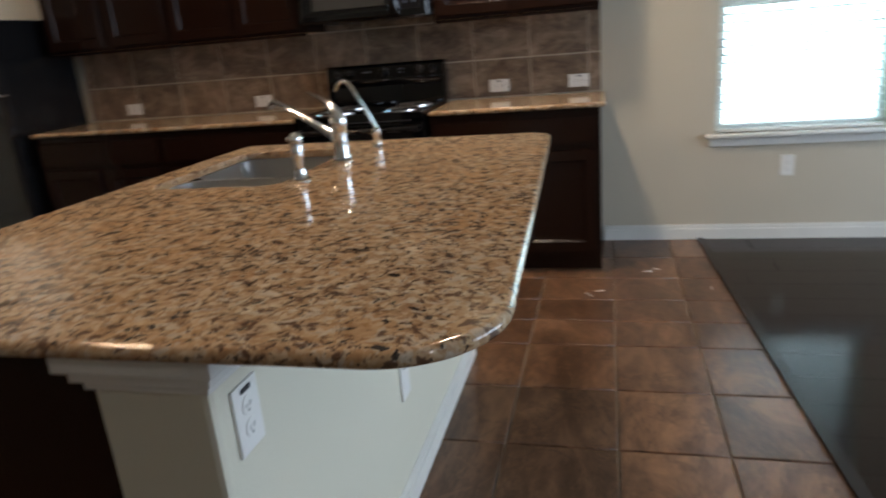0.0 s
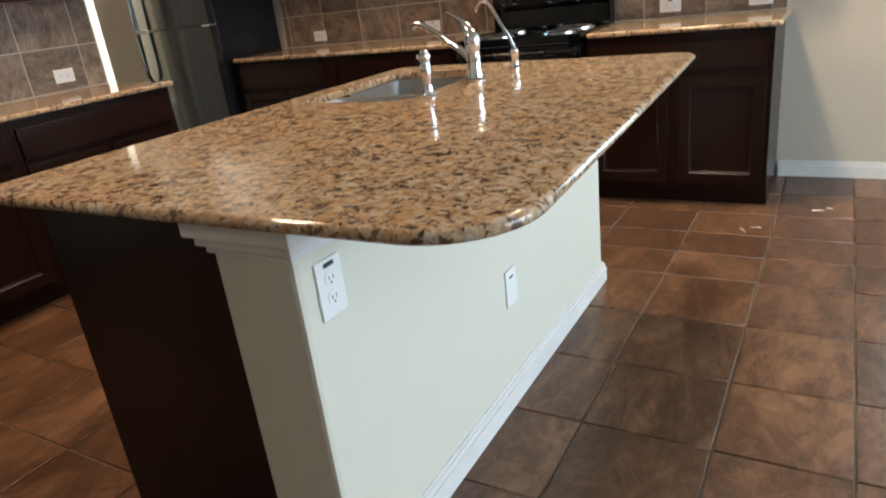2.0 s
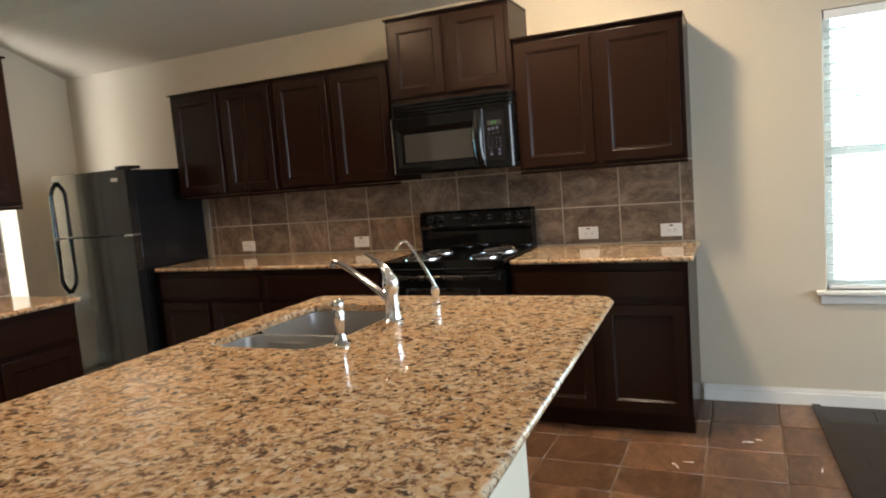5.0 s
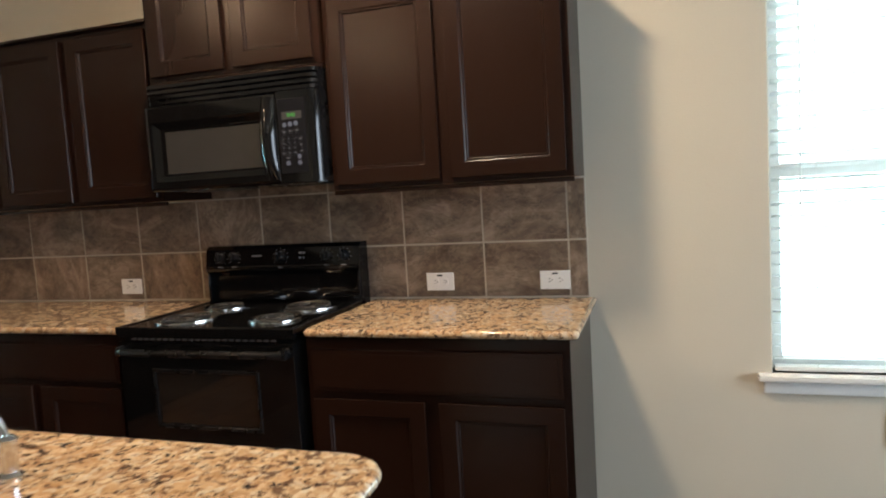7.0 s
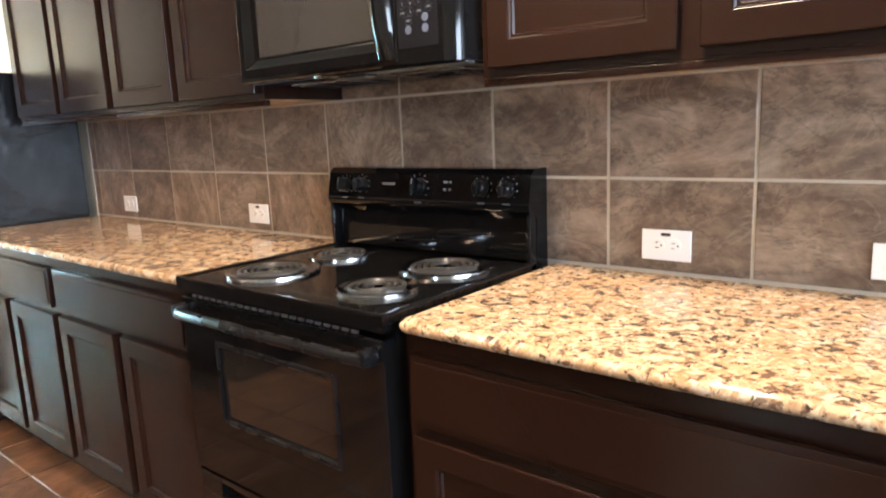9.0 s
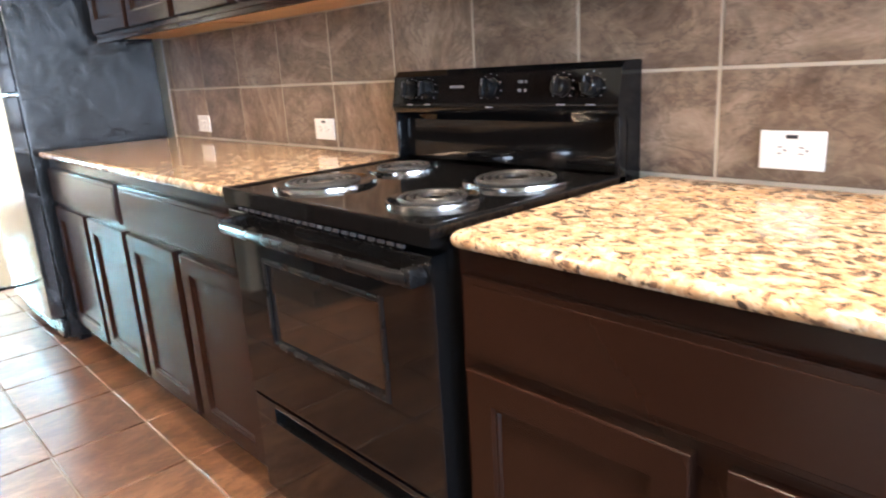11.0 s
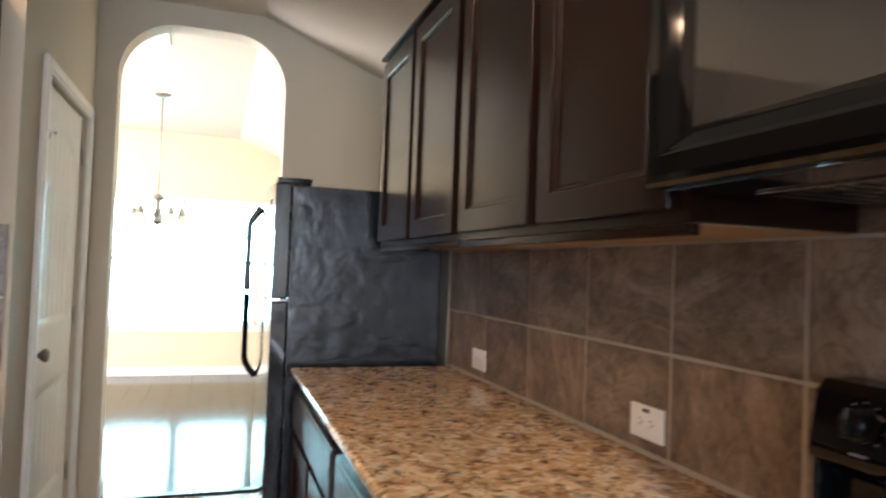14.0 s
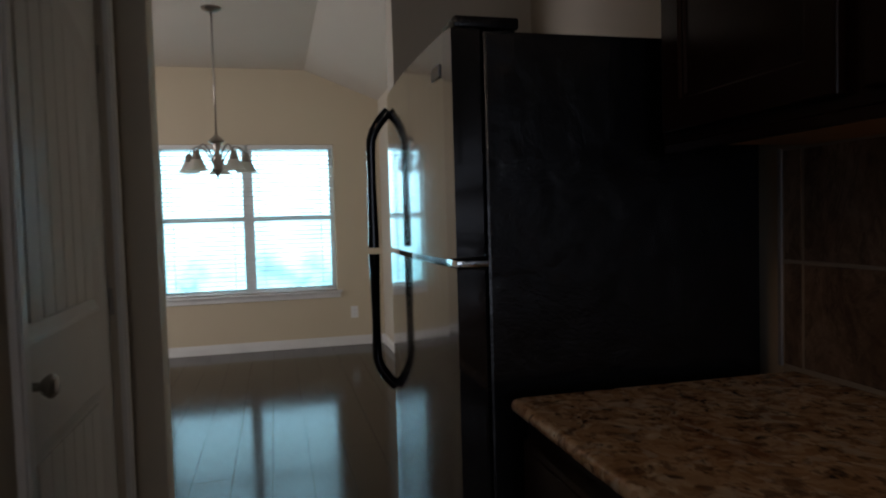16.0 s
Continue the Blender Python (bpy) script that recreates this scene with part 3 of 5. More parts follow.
# pantry door
def pantry_door():
    root = new("door_1")
    root.matrix_world = pose(PX0, YP, 0)
    tagged(root, "closed white two-panel plank door with arched upper panel", "door", kind="structure")
    w, h = PX1 - PX0, PH
    d0, d1 = -0.06, -0.022
    g, dip = 0.004, 0.013
    b = bmesh.new()
    box(b, g, w - g, d0, d1 - dip, 0.008, h - g)
    xa, xb = 0.112, w - 0.112
    box(b, g, xa, d1 - dip, d1, 0.008, h - g)
    box(b, xb, w - g, d1 - dip, d1, 0.008, h - g)
    box(b, xa, xb, d1 - dip, d1, 0.008, 0.215)
    box(b, xa, xb, d1 - dip, d1, 0.745, 0.985)
    n = 16
    rise = lambda x: 1.785 + 0.10 * math.sin(math.pi * (x - xa) / (xb - xa)) ** 0.8 if xa < x < xb else 1.785
    for k in range(n):
        u, v = xa + (xb - xa) * k / n, xa + (xb - xa) * (k + 1) / n
        q = [b.verts.new((x, y, z)) for y in (d1 - dip, d1) for x, z in ((u, rise(u)), (v, rise(v)), (v, h - g), (u, h - g))]
        for ids in ((3, 2, 1, 0), (4, 5, 6, 7), (0, 1, 5, 4)):
            b.faces.new([q[i] for i in ids])
    part("door_leaf", b, DOORP, root)
    # sunk panels: a sloping moulding round a field of narrow planks
    for name, z0, arched in (("upper_panel", 0.985, True), ("lower_panel", 0.215, False)):
        b = bmesh.new()
        rings = []
        for inset, y in ((0.0, d1 - 0.0005), (0.010, d1 - 0.003), (0.040, d1 - dip + 0.002)):
            ring = [(xa + inset, z0 + inset), (xb - inset, z0 + inset)]
            for k in range(n + 1):
                x = xb - (xb - xa) * k / n
                zt = (rise(x) if arched else 0.745) - inset
                ring.append((min(max(x, xa + inset), xb - inset), zt))
            rings.append([b.verts.new((x, y, z)) for x, z in ring])
        for p, q in zip(rings, rings[1:]):
            for k in range(len(p)):
                j = (k + 1) % len(p)
                if (p[k].co - p[j].co).length > 1e-6:
                    b.faces.new((p[k], p[j], q[j], q[k]))
        panel = part(name, b, DOORP, root)
        m = 6
        fa, fb = xa + 0.046, xb - 0.046
        for k in range(m):
            u, v = fa + (fb - fa) * k / m + 0.002, fa + (fb - fa) * (k + 1) / m - 0.002
            zt = rise((u + v) / 2) - 0.048 if arched else 0.697
            part("plank", boxed(u, v, d1 - dip - 0.001, d1 - 0.006, z0 + 0.046, zt, 0.002), DOORP, panel)
    b = bmesh.new()
    c = 0.062
    box(b, -c, 0.0, 0.0, 0.018, 0.0, h + c, 0.004)
    box(b, w, w + c, 0.0, 0.018, 0.0, h + c, 0.004)
    box(b, 0.0, w, 0.0, 0.018, h, h + c, 0.004)
    box(b, -c + 0.012, -0.014, 0.018, 0.023, 0.0, h + c - 0.012, 0.002)
    box(b, w + 0.014, w + c - 0.012, 0.018, 0.023, 0.0, h + c - 0.012, 0.002)
    box(b, -0.014, w + 0.014, 0.018, 0.023, h + 0.014, h + c - 0.012, 0.002)
    part("door_casing", b, WHITE, root)
    kx = w - 0.075
    b = bmesh.new()
    lathe(b, [(0.032, 0), (0.033, 0.004), (0.024, 0.01), (0.011, 0.014), (0.010, 0.032), (0.020, 0.040), (0.027, 0.050), (0.027, 0.058), (0.018, 0.067), (0.006, 0.069)],
          (kx, d1, 0.90), 24, Matrix.Rotation(radians(-90), 4, "X"))
    part("door_knob", b, NICKEL, root, "brushed nickel round knob")
    for z in (0.22, 1.0, 1.80):
        b = bmesh.new()
        cyl(b, (0.001, d1 + 0.007, z - 0.045), 0.007, 0.09, seg=12)
        part("hinge", b, NICKEL, root)


pantry_door()


# ---- cabinets ----
def framed_panel(b, x0, x1, z0, z1, y, rail=0.055, thick=0.019):
    """A door front facing -y at y: eased edge, flat rails, moulded inner edge and a sunk field."""
    steps = [(0, thick), (0, 0.003), (0.0012, 0.0008), (0.003, 0), (rail - 0.002, 0), (rail, 0.001), (rail + 0.003, 0.005), (rail + 0.008, 0.0055), (rail + 0.011, 0.010)]
    loops = []
    for inset, dy in steps:
        loops.append([b.verts.new((x, y + dy, z)) for x, z in ((x0 + inset, z0 + inset), (x1 - inset, z0 + inset), (x1 - inset, z1 - inset), (x0 + inset, z1 - inset))])
    for p, q in zip(loops, loops[1:]):
        for k in range(4):
            b.faces.new((p[k], p[(k + 1) % 4], q[(k + 1) % 4], q[k]))
    b.faces.new(loops[-1])
    b.faces.new(loops[0][::-1])


def base_cabinet(at, turn, w, group, label, depth=0.60):
    """A unit with one wide drawer over two doors; local x along the front, y into the wall."""
    root = thing("base_cabinet", at, label, "cabinet", group, turn)
    b = bmesh.new()
    box(b, 0, w, 0.0, depth, 0.10, 0.8865)
    box(b, 0.0, w, 0.07, depth, 0.0, 0.10)
    part("body", b, ESPRESSO, root)
    b = bmesh.new()
    box(b, 0.022, w - 0.022, -0.019, 0.0, 0.70, 0.845, 0.004)
    box(b, 0.036, w - 0.036, -0.022, -0.019, 0.714, 0.831, 0.0015)
    part("drawer_front", b, ESPRESSO, root)
    half = w / 2
    for x0, x1 in ((0.022, half - 0.024), (half + 0.024, w - 0.022)):
        b = bmesh.new()
        framed_panel(b, x0, x1, 0.125, 0.675, -0.019)
        part("door", b, ESPRESSO, root)
    return root


def wall_cabinet(at, turn, w, z0, z1, depth, group, label):
    root = thing("wall_cabinet", at, label, "cabinet", group, turn)
    b = bmesh.new()
    box(b, 0, w, 0.0, depth, z0 + 0.004, z1)
    part("body", b, ESPRESSO, root)
    part("underside", boxed(0.016, w - 0.016, 0.02, depth, z0 + 0.002, z0 + 0.0035), CABSIDE, root, "unfinished pale wood underside")
    b = bmesh.new()
    box(b, 0, w, 0.0, 0.019, z0 - 0.014, z0 + 0.002, 0.002)
    part("light_rail", b, ESPRESSO, root)
    half = w / 2
    for xa, xb in ((0.022, half - 0.02), (half + 0.02, w - 0.022)):
        b = bmesh.new()
        framed_panel(b, xa, xb, z0 + 0.022, z1 - 0.022, -0.019)
        part("door", b, ESPRESSO, root)
    b = bmesh.new()
    box(b, -0.004, w + 0.004, -0.024, depth, z1, z1 + 0.012, 0.003)
    part("top_moulding", b, ESPRESSO, root)
    return root


SX0, SX1 = -1.541, -0.777     # range
CX1 = 0.118                   # end of the right-hand units
UW = CX1 - SX1                # width of one unit
LX0 = SX0 - 2 * UW            # left end of the left-hand units
YB = YN - 0.605               # front of the base boxes
dark = "dark espresso wooden base cabinet with one drawer and two doors"
base_cabinet((SX1 + 0.002, YB, 0), 0, UW - 0.002, "base cabinets", dark)
base_cabinet((SX0 - UW, YB, 0), 0, UW - 0.002, "base cabinets", dark)
base_cabinet((LX0, YB, 0), 0, UW - 0.002, "base cabinets", dark)
UB, UT, UD = 1.372, 2.095, 0.315
YU = YN - UD
updark = "dark espresso wooden wall cabinet with two recessed-panel doors"
wall_cabinet((SX1 + 0.004, YU, 0), 0, UW - 0.004, UB, UT, UD, "wall cabinets", updark)
wall_cabinet((SX0 - UW, YU, 0), 0, UW - 0.004, UB, UT, UD, "wall cabinets", updark)
wall_cabinet((LX0, YU, 0), 0, UW - 0.004, UB, UT, UD, "wall cabinets", updark)
wall_cabinet((SX0, YU - 0.03, 0), 0, SX1 - SX0, 1.842, 2.315, UD + 0.03, "wall cabinets", "short dark espresso wall cabinet set higher above the microwave")

# side run on the west wall
LY1 = 2.15
UL = 0.89
for k in range(3):
    # local x runs to +y when turned by 90 degrees and the front looks to +x
    base_cabinet((XW + 0.605, LY1 - (k + 1) * UL, 0), 90, UL - 0.002, "side cabinets", dark)
    wall_cabinet((XW + UD, LY1 - (k + 1) * UL, 0), 90, UL - 0.002, 1.402, 2.165, UD, "side wall cabinets", updark)


# ---- worktops ----
def bullnose(b, out, z0, z1, seg=8):
    """A slab over the outline (x, y), walked counter-clockwise, with a half-round edge."""
    r, mid = (z1 - z0) / 2, (z0 + z1) / 2
    pts = [Vector(q) for q in out]
    n = len(pts)
    inward = []
    for k in range(n):
        e1, e2 = (pts[k] - pts[k - 1]).normalized(), (pts[(k + 1) % n] - pts[k]).normalized()
        m = Vector((-e1.y - e2.y, e1.x + e2.x)).normalized()
        inward.append(m / max(0.4, m.dot(Vector((-e2.y, e2.x)))))
    loops = []
    for j in range(seg + 1):
        a = radians(-90 + 180 * j / seg)
        loops.append([b.verts.new((*(p + d * r * (1 - math.cos(a))), mid + r * math.sin(a))) for p, d in zip(pts, inward)])
    for lo, hi in zip(loops, loops[1:]):
        for k in range(n):
            b.faces.new((lo[k], lo[(k + 1) % n], hi[(k + 1) % n], hi[k]))
    b.faces.new(loops[0][::-1])
    b.faces.new(loops[-1])


def worktop(x0, x1, y0, y1, radius, label, name="worktop", material=None):
    b = bmesh.new()
    out = []
    for (cx, cy, a0), r in zip(((x1, y0, 270), (x1, y1, 0), (x0, y1, 90), (x0, y0, 180)), radius):
        sx, sy = (-1 if cx == x1 else 1), (-1 if cy == y1 else 1)
        if r == 0:
            out.append((cx, cy))
        else:
            for k in range(9):
                a = radians(a0 + 90 * k / 8)
                out.append((cx + sx * r + r * math.cos(a), cy + sy * r + r * math.sin(a)))
    bullnose(b, out, 0.888, 0.914)
    return solid(name, b, material or GRANITE, label, "countertop")


stone = "polished tan granite worktop with brown and black flecks"
worktop(SX1 + 0.001, CX1 + 0.03, YB - 0.035, YN - 0.011, (0.02, 0, 0, 0.03), stone + ", beside the range")
worktop(LX0 - 0.01, SX0 - 0.001, YB - 0.035, YN - 0.011, (0, 0, 0, 0.02), "polished tan granite worktop with large rust-brown flecks, beside the fridge", material=GRANITE_COARSE)
worktop(XW + 0.011, XW + 0.645, LY1 - 3 * UL, LY1 + 0.03, (0.0, 0.03, 0, 0), "polished tan flecked granite worktop on the side cabinets")


# ---- island ----
IX0, IX1, IY0, IY1 = -1.31, -0.045, 0.35, 2.20
KX0, KX1 = -0.60, -0.405
def island():
    bx0 = -1.145
    root = thing("island_cabinet", (bx0, 0.43, 0), "dark espresso wooden island cabinet with a plain end panel", "cabinet")
    d = (-bx0, -0.43, 0)
    b = boxed(0, KX0 - bx0, 0.0, 1.70, 0.10, 0.62)
    box(b, 0, 0.02, 0.0, 0.90, 0.62, 0.8865)
    box(b, 0, 0.02, 1.61, 1.70, 0.62, 0.8865)
    box(b, 0.02, KX0 - bx0, 0.0, 0.02, 0.62, 0.8865)
    box(b, 0.02, KX0 - bx0, 1.68, 1.70, 0.62, 0.8865)
    box(b, 0.07, KX0 - bx0, 0.0, 1.70, 0.0, 0.10)
    part("body", b, ESPRESSO, root)
    part("end_panel", boxed(-0.004, KX0 - bx0, -0.012, 0.0, 0.0, 0.8865, 0.002), ESPRESSO, root)
    # fronts to the west
    for k in range(2):
        y0 = 0.02 + k * 0.84
        b = bmesh.new()
        out = -0.07 if k else 0.0
        box(b, out - 0.019, out, y0, y0 + 0.81, 0.70, 0.845, 0.004)
        if k:
            for y in (y0, y0 + 0.79):
                box(b, out, 0.0, y, y + 0.02, 0.70, 0.845, 0.003)
        part("drawer_front", b, ESPRESSO, root)
        for j in range(2):
            b = bmesh.new()
            framed_panel(b, 0.0, 0.39, 0.125, 0.675, -0.019)
            bmesh.ops.transform(b, matrix=Matrix.Translation((0, y0 + 0.40 + j * 0.41, 0)) @ Matrix.Rotation(radians(-90), 4, "Z"), verts=b.verts[:])
            part("door", b, ESPRESSO, root)
    # knee wall with crown and base
    b = boxed(KX0, KX1, 0.41, 2.15, 0.0, 0.8895, 0.012)
    knee = structure("wall_island", b, KNEE, "cream painted half wall carrying the island worktop", "wall")
    b = bmesh.new()
    for z0, z1, o in ((0.815, 0.832, 0.008), (0.832, 0.853, 0.02), (0.853, 0.8895, 0.034)):
        box(b, KX0 - o, KX1 + o * 0.2, 0.41 - o, 0.41 + 0.004, z0, z1, 0.004)
        box(b, KX1 - 0.002, KX1 + o, 0.41 - o, 0.56, z0, z1, 0.004)
    part("crown_moulding", b, WHITE, knee, "white crown moulding")
    b = bmesh.new()
    for z0, z1, o in ((0.0, 0.062, 0.016), (0.062, 0.078, 0.011), (0.078, 0.088, 0.006)):
        box(b, KX1 - 0.002, KX1 + o, 0.41 - o, 2.15 + o, z0, z1, 0.003)
        box(b, KX0 + 0.0, KX1 - 0.002, 2.148, 2.15 + o, z0, z1, 0.003)
    part("baseboard", b, WHITE, knee, "white baseboard")


island()


def island_top():
    """The slab with its rounded corners and the opening for the sink, cut as a ring."""
    b = bmesh.new()
    out = []
    for cx, cy, a0, r in ((IX1 + 0.07, IY0, 270, 0.17), (IX1, IY1, 0, 0.09), (IX0, IY1, 90, 0.05), (IX0, IY0, 180, 0.04)):
        sx, sy = (-1 if cx >= IX1 else 1), (-1 if cy == IY1 else 1)
        for k in range(13):
            a = radians(a0 + 90 * k / 12)
            out.append((cx + sx * r + r * math.cos(a), cy + sy * r + r * math.sin(a)))
    bullnose(b, out, 0.889, 0.914)
    top = solid("island_worktop", b, GRANITE, "polished tan granite island worktop with a sink opening", "countertop")
    b = bmesh.new()
    prism(b, sink_outline(0.0), 0.80, 1.0)
    cutter = new("cutter", mesh_of("cutter", b, GRANITE))
    mod = top.modifiers.new("opening", "BOOLEAN")
    mod.object, mod.operation, mod.solver = cutter, "DIFFERENCE", "EXACT"
    dg = bpy.context.evaluated_depsgraph_get()
    me = bpy.data.meshes.new_from_object(top.evaluated_get(dg))
    top.modifiers.clear()
    for p in me.polygons:
        q = [me.vertices[i].co for i in p.vertices]
        p.use_smooth = len(q) <= 4 and narrow(p.area, max((a - c).length for a, c in zip(q, q[1:] + q[:1])))
    top.data = me
    bpy.data.objects.remove(cutter)


KX, KY0, KY1, KXL = -0.76, 1.37, 2.0, -1.20
def sink_outline(grow, y0=None, y1=None, r=0.07):
    x0, x1 = KXL - grow, KX + grow
    ya, yb = (KY0 if y0 is None else y0) - grow, (KY1 if y1 is None else y1) + grow
    o = []
    for cx, cy, a0 in ((x1, ya, 270), (x1, yb, 0), (x0, yb, 90), (x0, ya, 180)):
        sx, sy = (-1 if cx == x1 else 1), (-1 if cy == yb else 1)
        for k in range(7):
            a = radians(a0 + 90 * k / 6)
            o.append((cx + sx * r + r * math.cos(a), cy + sy * r + r * math.sin(a)))
    return o


island_top()


def sink():
    root = thing("sink", ((KX + KXL) / 2, (KY0 + KY1) / 2, 0.70), "stainless steel double-bowl undermount sink", "sink")
    ox, oy = root.location.x, root.location.y
    ym = 1.63
    for y0, y1 in ((KY0, ym - 0.012), (ym + 0.012, KY1)):
        b = bmesh.new()
        rings = []
        for grow, z, r in ((0.012, 0.888, 0.075), (0.002, 0.886, 0.07), (-0.006, 0.80, 0.065), (-0.012, 0.725, 0.06), (-0.05, 0.70, 0.05)):
            rings.append([b.verts.new((x - ox, y - oy, z - 0.70)) for x, y in sink_outline(grow, y0, y1, r)])
        for a, c in zip(rings, rings[1:]):
            n = len(a)
            for k in range(n):
                b.faces.new((a[k], a[(k + 1) % n], c[(k + 1) % n], c[k]))
        b.faces.new(rings[-1])
        bmesh.ops.solidify(b, geom=b.faces[:], thickness=0.0015)
        part("bowl", b, SATIN, root)
        b = bmesh.new()
        lathe(b, [(0.043, 0.0), (0.045, 0.003), (0.03, 0.004), (0.012, 0.006)], ((KX + KXL) / 2 - ox, (y0 + y1) / 2 - oy, 0.0), 24)
        part("drain", b, CHROME, root)
    part("divider", boxed(KXL - ox + 0.01, KX - ox - 0.01, ym - 0.014 - oy, ym + 0.014 - oy, 0.14, 0.166, 0.006), STEEL, root)


sink()


def faucet():
    x, y = -0.70, 1.735
    root = thing("faucet", (x, y, 0.914), "chrome single-lever kitchen faucet on the granite", "faucet")
    b = bmesh.new()
    lathe(b, [(0.033, 0), (0.034, 0.006), (0.027, 0.012), (0.024, 0.03), (0.0225, 0.09), (0.024, 0.105), (0.027, 0.112), (0.027, 0.135), (0.023, 0.152), (0.012, 0.165), (0.004, 0.168)])
    part("body", b, CHROME, root)
    b = bmesh.new()
    pts = [(-0.012, 0.004, 0.070), (-0.04, 0.011, 0.092), (-0.10, 0.027, 0.128), (-0.16, 0.043, 0.160), (-0.215, 0.057, 0.186), (-0.245, 0.065, 0.196), (-0.262, 0.069, 0.194), (-0.270, 0.071, 0.180)]
    tube(b, pts, 0.011, 14, [0.014, 0.0125, 0.0110, 0.0105, 0.0105, 0.0115, 0.0125, 0.0115])
    part("spout", b, CHROME, root)
    b = bmesh.new()
    pts = [(0, 0, 0.146), (-0.016, 0.005, 0.172), (-0.036, 0.012, 0.191), (-0.064, 0.022, 0.206), (-0.094, 0.032, 0.219), (-0.108, 0.037, 0.226)]
    tube(b, pts, 0.01, 12, [0.022, 0.0165, 0.0105, 0.0070, 0.0065, 0.0055])
    part("lever", b, CHROME, root)


def sprayer():
    root = thing("side_sprayer", (-0.712, 1.432, 0.914), "chrome side sprayer standing in its holder", "sprayer")
    b = bmesh.new()
    lathe(b, [(0.026, 0), (0.027, 0.005), (0.021, 0.011), (0.0175, 0.022), (0.0165, 0.034)])
    part("holder", b, CHROME, root)
    b = bmesh.new()
    lathe(b, [(0.0115, 0.034), (0.0125, 0.050), (0.0160, 0.066), (0.0165, 0.096), (0.0145, 0.103), (0.0135, 0.106)])
    part("handset", b, CHROME, root)
    b = bmesh.new()
    lathe(b, [(0.0125, 0.106), (0.0170, 0.110), (0.0185, 0.120), (0.0165, 0.131), (0.010, 0.138), (0.003, 0.140)])
    box(b, -0.026, -0.010, -0.006, 0.006, 0.114, 0.128, 0.003)
    part("spray_head", b, CHROME, root)


def filter_tap():
    root = thing("filter_tap", (-0.665, 2.0, 0.914), "slim chrome gooseneck filtered-water tap", "faucet")
    b = bmesh.new()
    lathe(b, [(0.019, 0), (0.020, 0.004), (0.0135, 0.010), (0.0125, 0.04), (0.016, 0.046), (0.016, 0.066), (0.010, 0.072)])
    part("body", b, CHROME, root)
    b = bmesh.new()
    neck = [(0, 0, 0.07), (-0.010, -0.005, 0.100), (-0.040, -0.020, 0.165), (-0.066, -0.033, 0.222), (-0.074, -0.037, 0.236), (-0.086, -0.043, 0.245), (-0.099, -0.050, 0.243), (-0.110, -0.056, 0.230), (-0.117, -0.059, 0.212)]
    tube(b, neck, 0.0062, 10)
    part("gooseneck", b, CHROME, root)


faucet()
sprayer()
filter_tap()


# ---- range ----
def torus(bm_, c, R, r, seg=36, sub=8):
    rings = []
    for k in range(seg):
        a = 2 * math.pi * k / seg
        rings.append([bm_.verts.new((c[0] + (R + r * math.cos(t)) * math.cos(a), c[1] + (R + r * math.cos(t)) * math.sin(a), c[2] + r * math.sin(t)))
                      for t in (2 * math.pi * j / sub for j in range(sub))])
    for k in range(seg):
        a, c_ = rings[k], rings[(k + 1) % seg]
        for j in range(sub):
            bm_.faces.new((a[j], a[(j + 1) % sub], c_[(j + 1) % sub], c_[j]))


def text_mesh(body, size, depth=0.0006):
    cu = bpy.data.curves.new("lettering", "FONT")
    cu.body, cu.size, cu.extrude, cu.align_x, cu.align_y = body, size, depth, "CENTER", "CENTER"
    ob = bpy.data.objects.new("lettering", cu)
    scene.collection.objects.link(ob)
    dg = bpy.context.evaluated_depsgraph_get()
    me = bpy.data.meshes.new_from_object(ob.evaluated_get(dg))
    bpy.data.objects.remove(ob)
    b = bmesh.new()
    b.from_mesh(me)
    bpy.data.meshes.remove(me)
    return b


def text_part(body, size, m, parent, material, name="lettering"):
    b = text_mesh(body, size)
    bmesh.ops.transform(b, matrix=m, verts=b.verts[:])
    return part(name, b, material, parent)


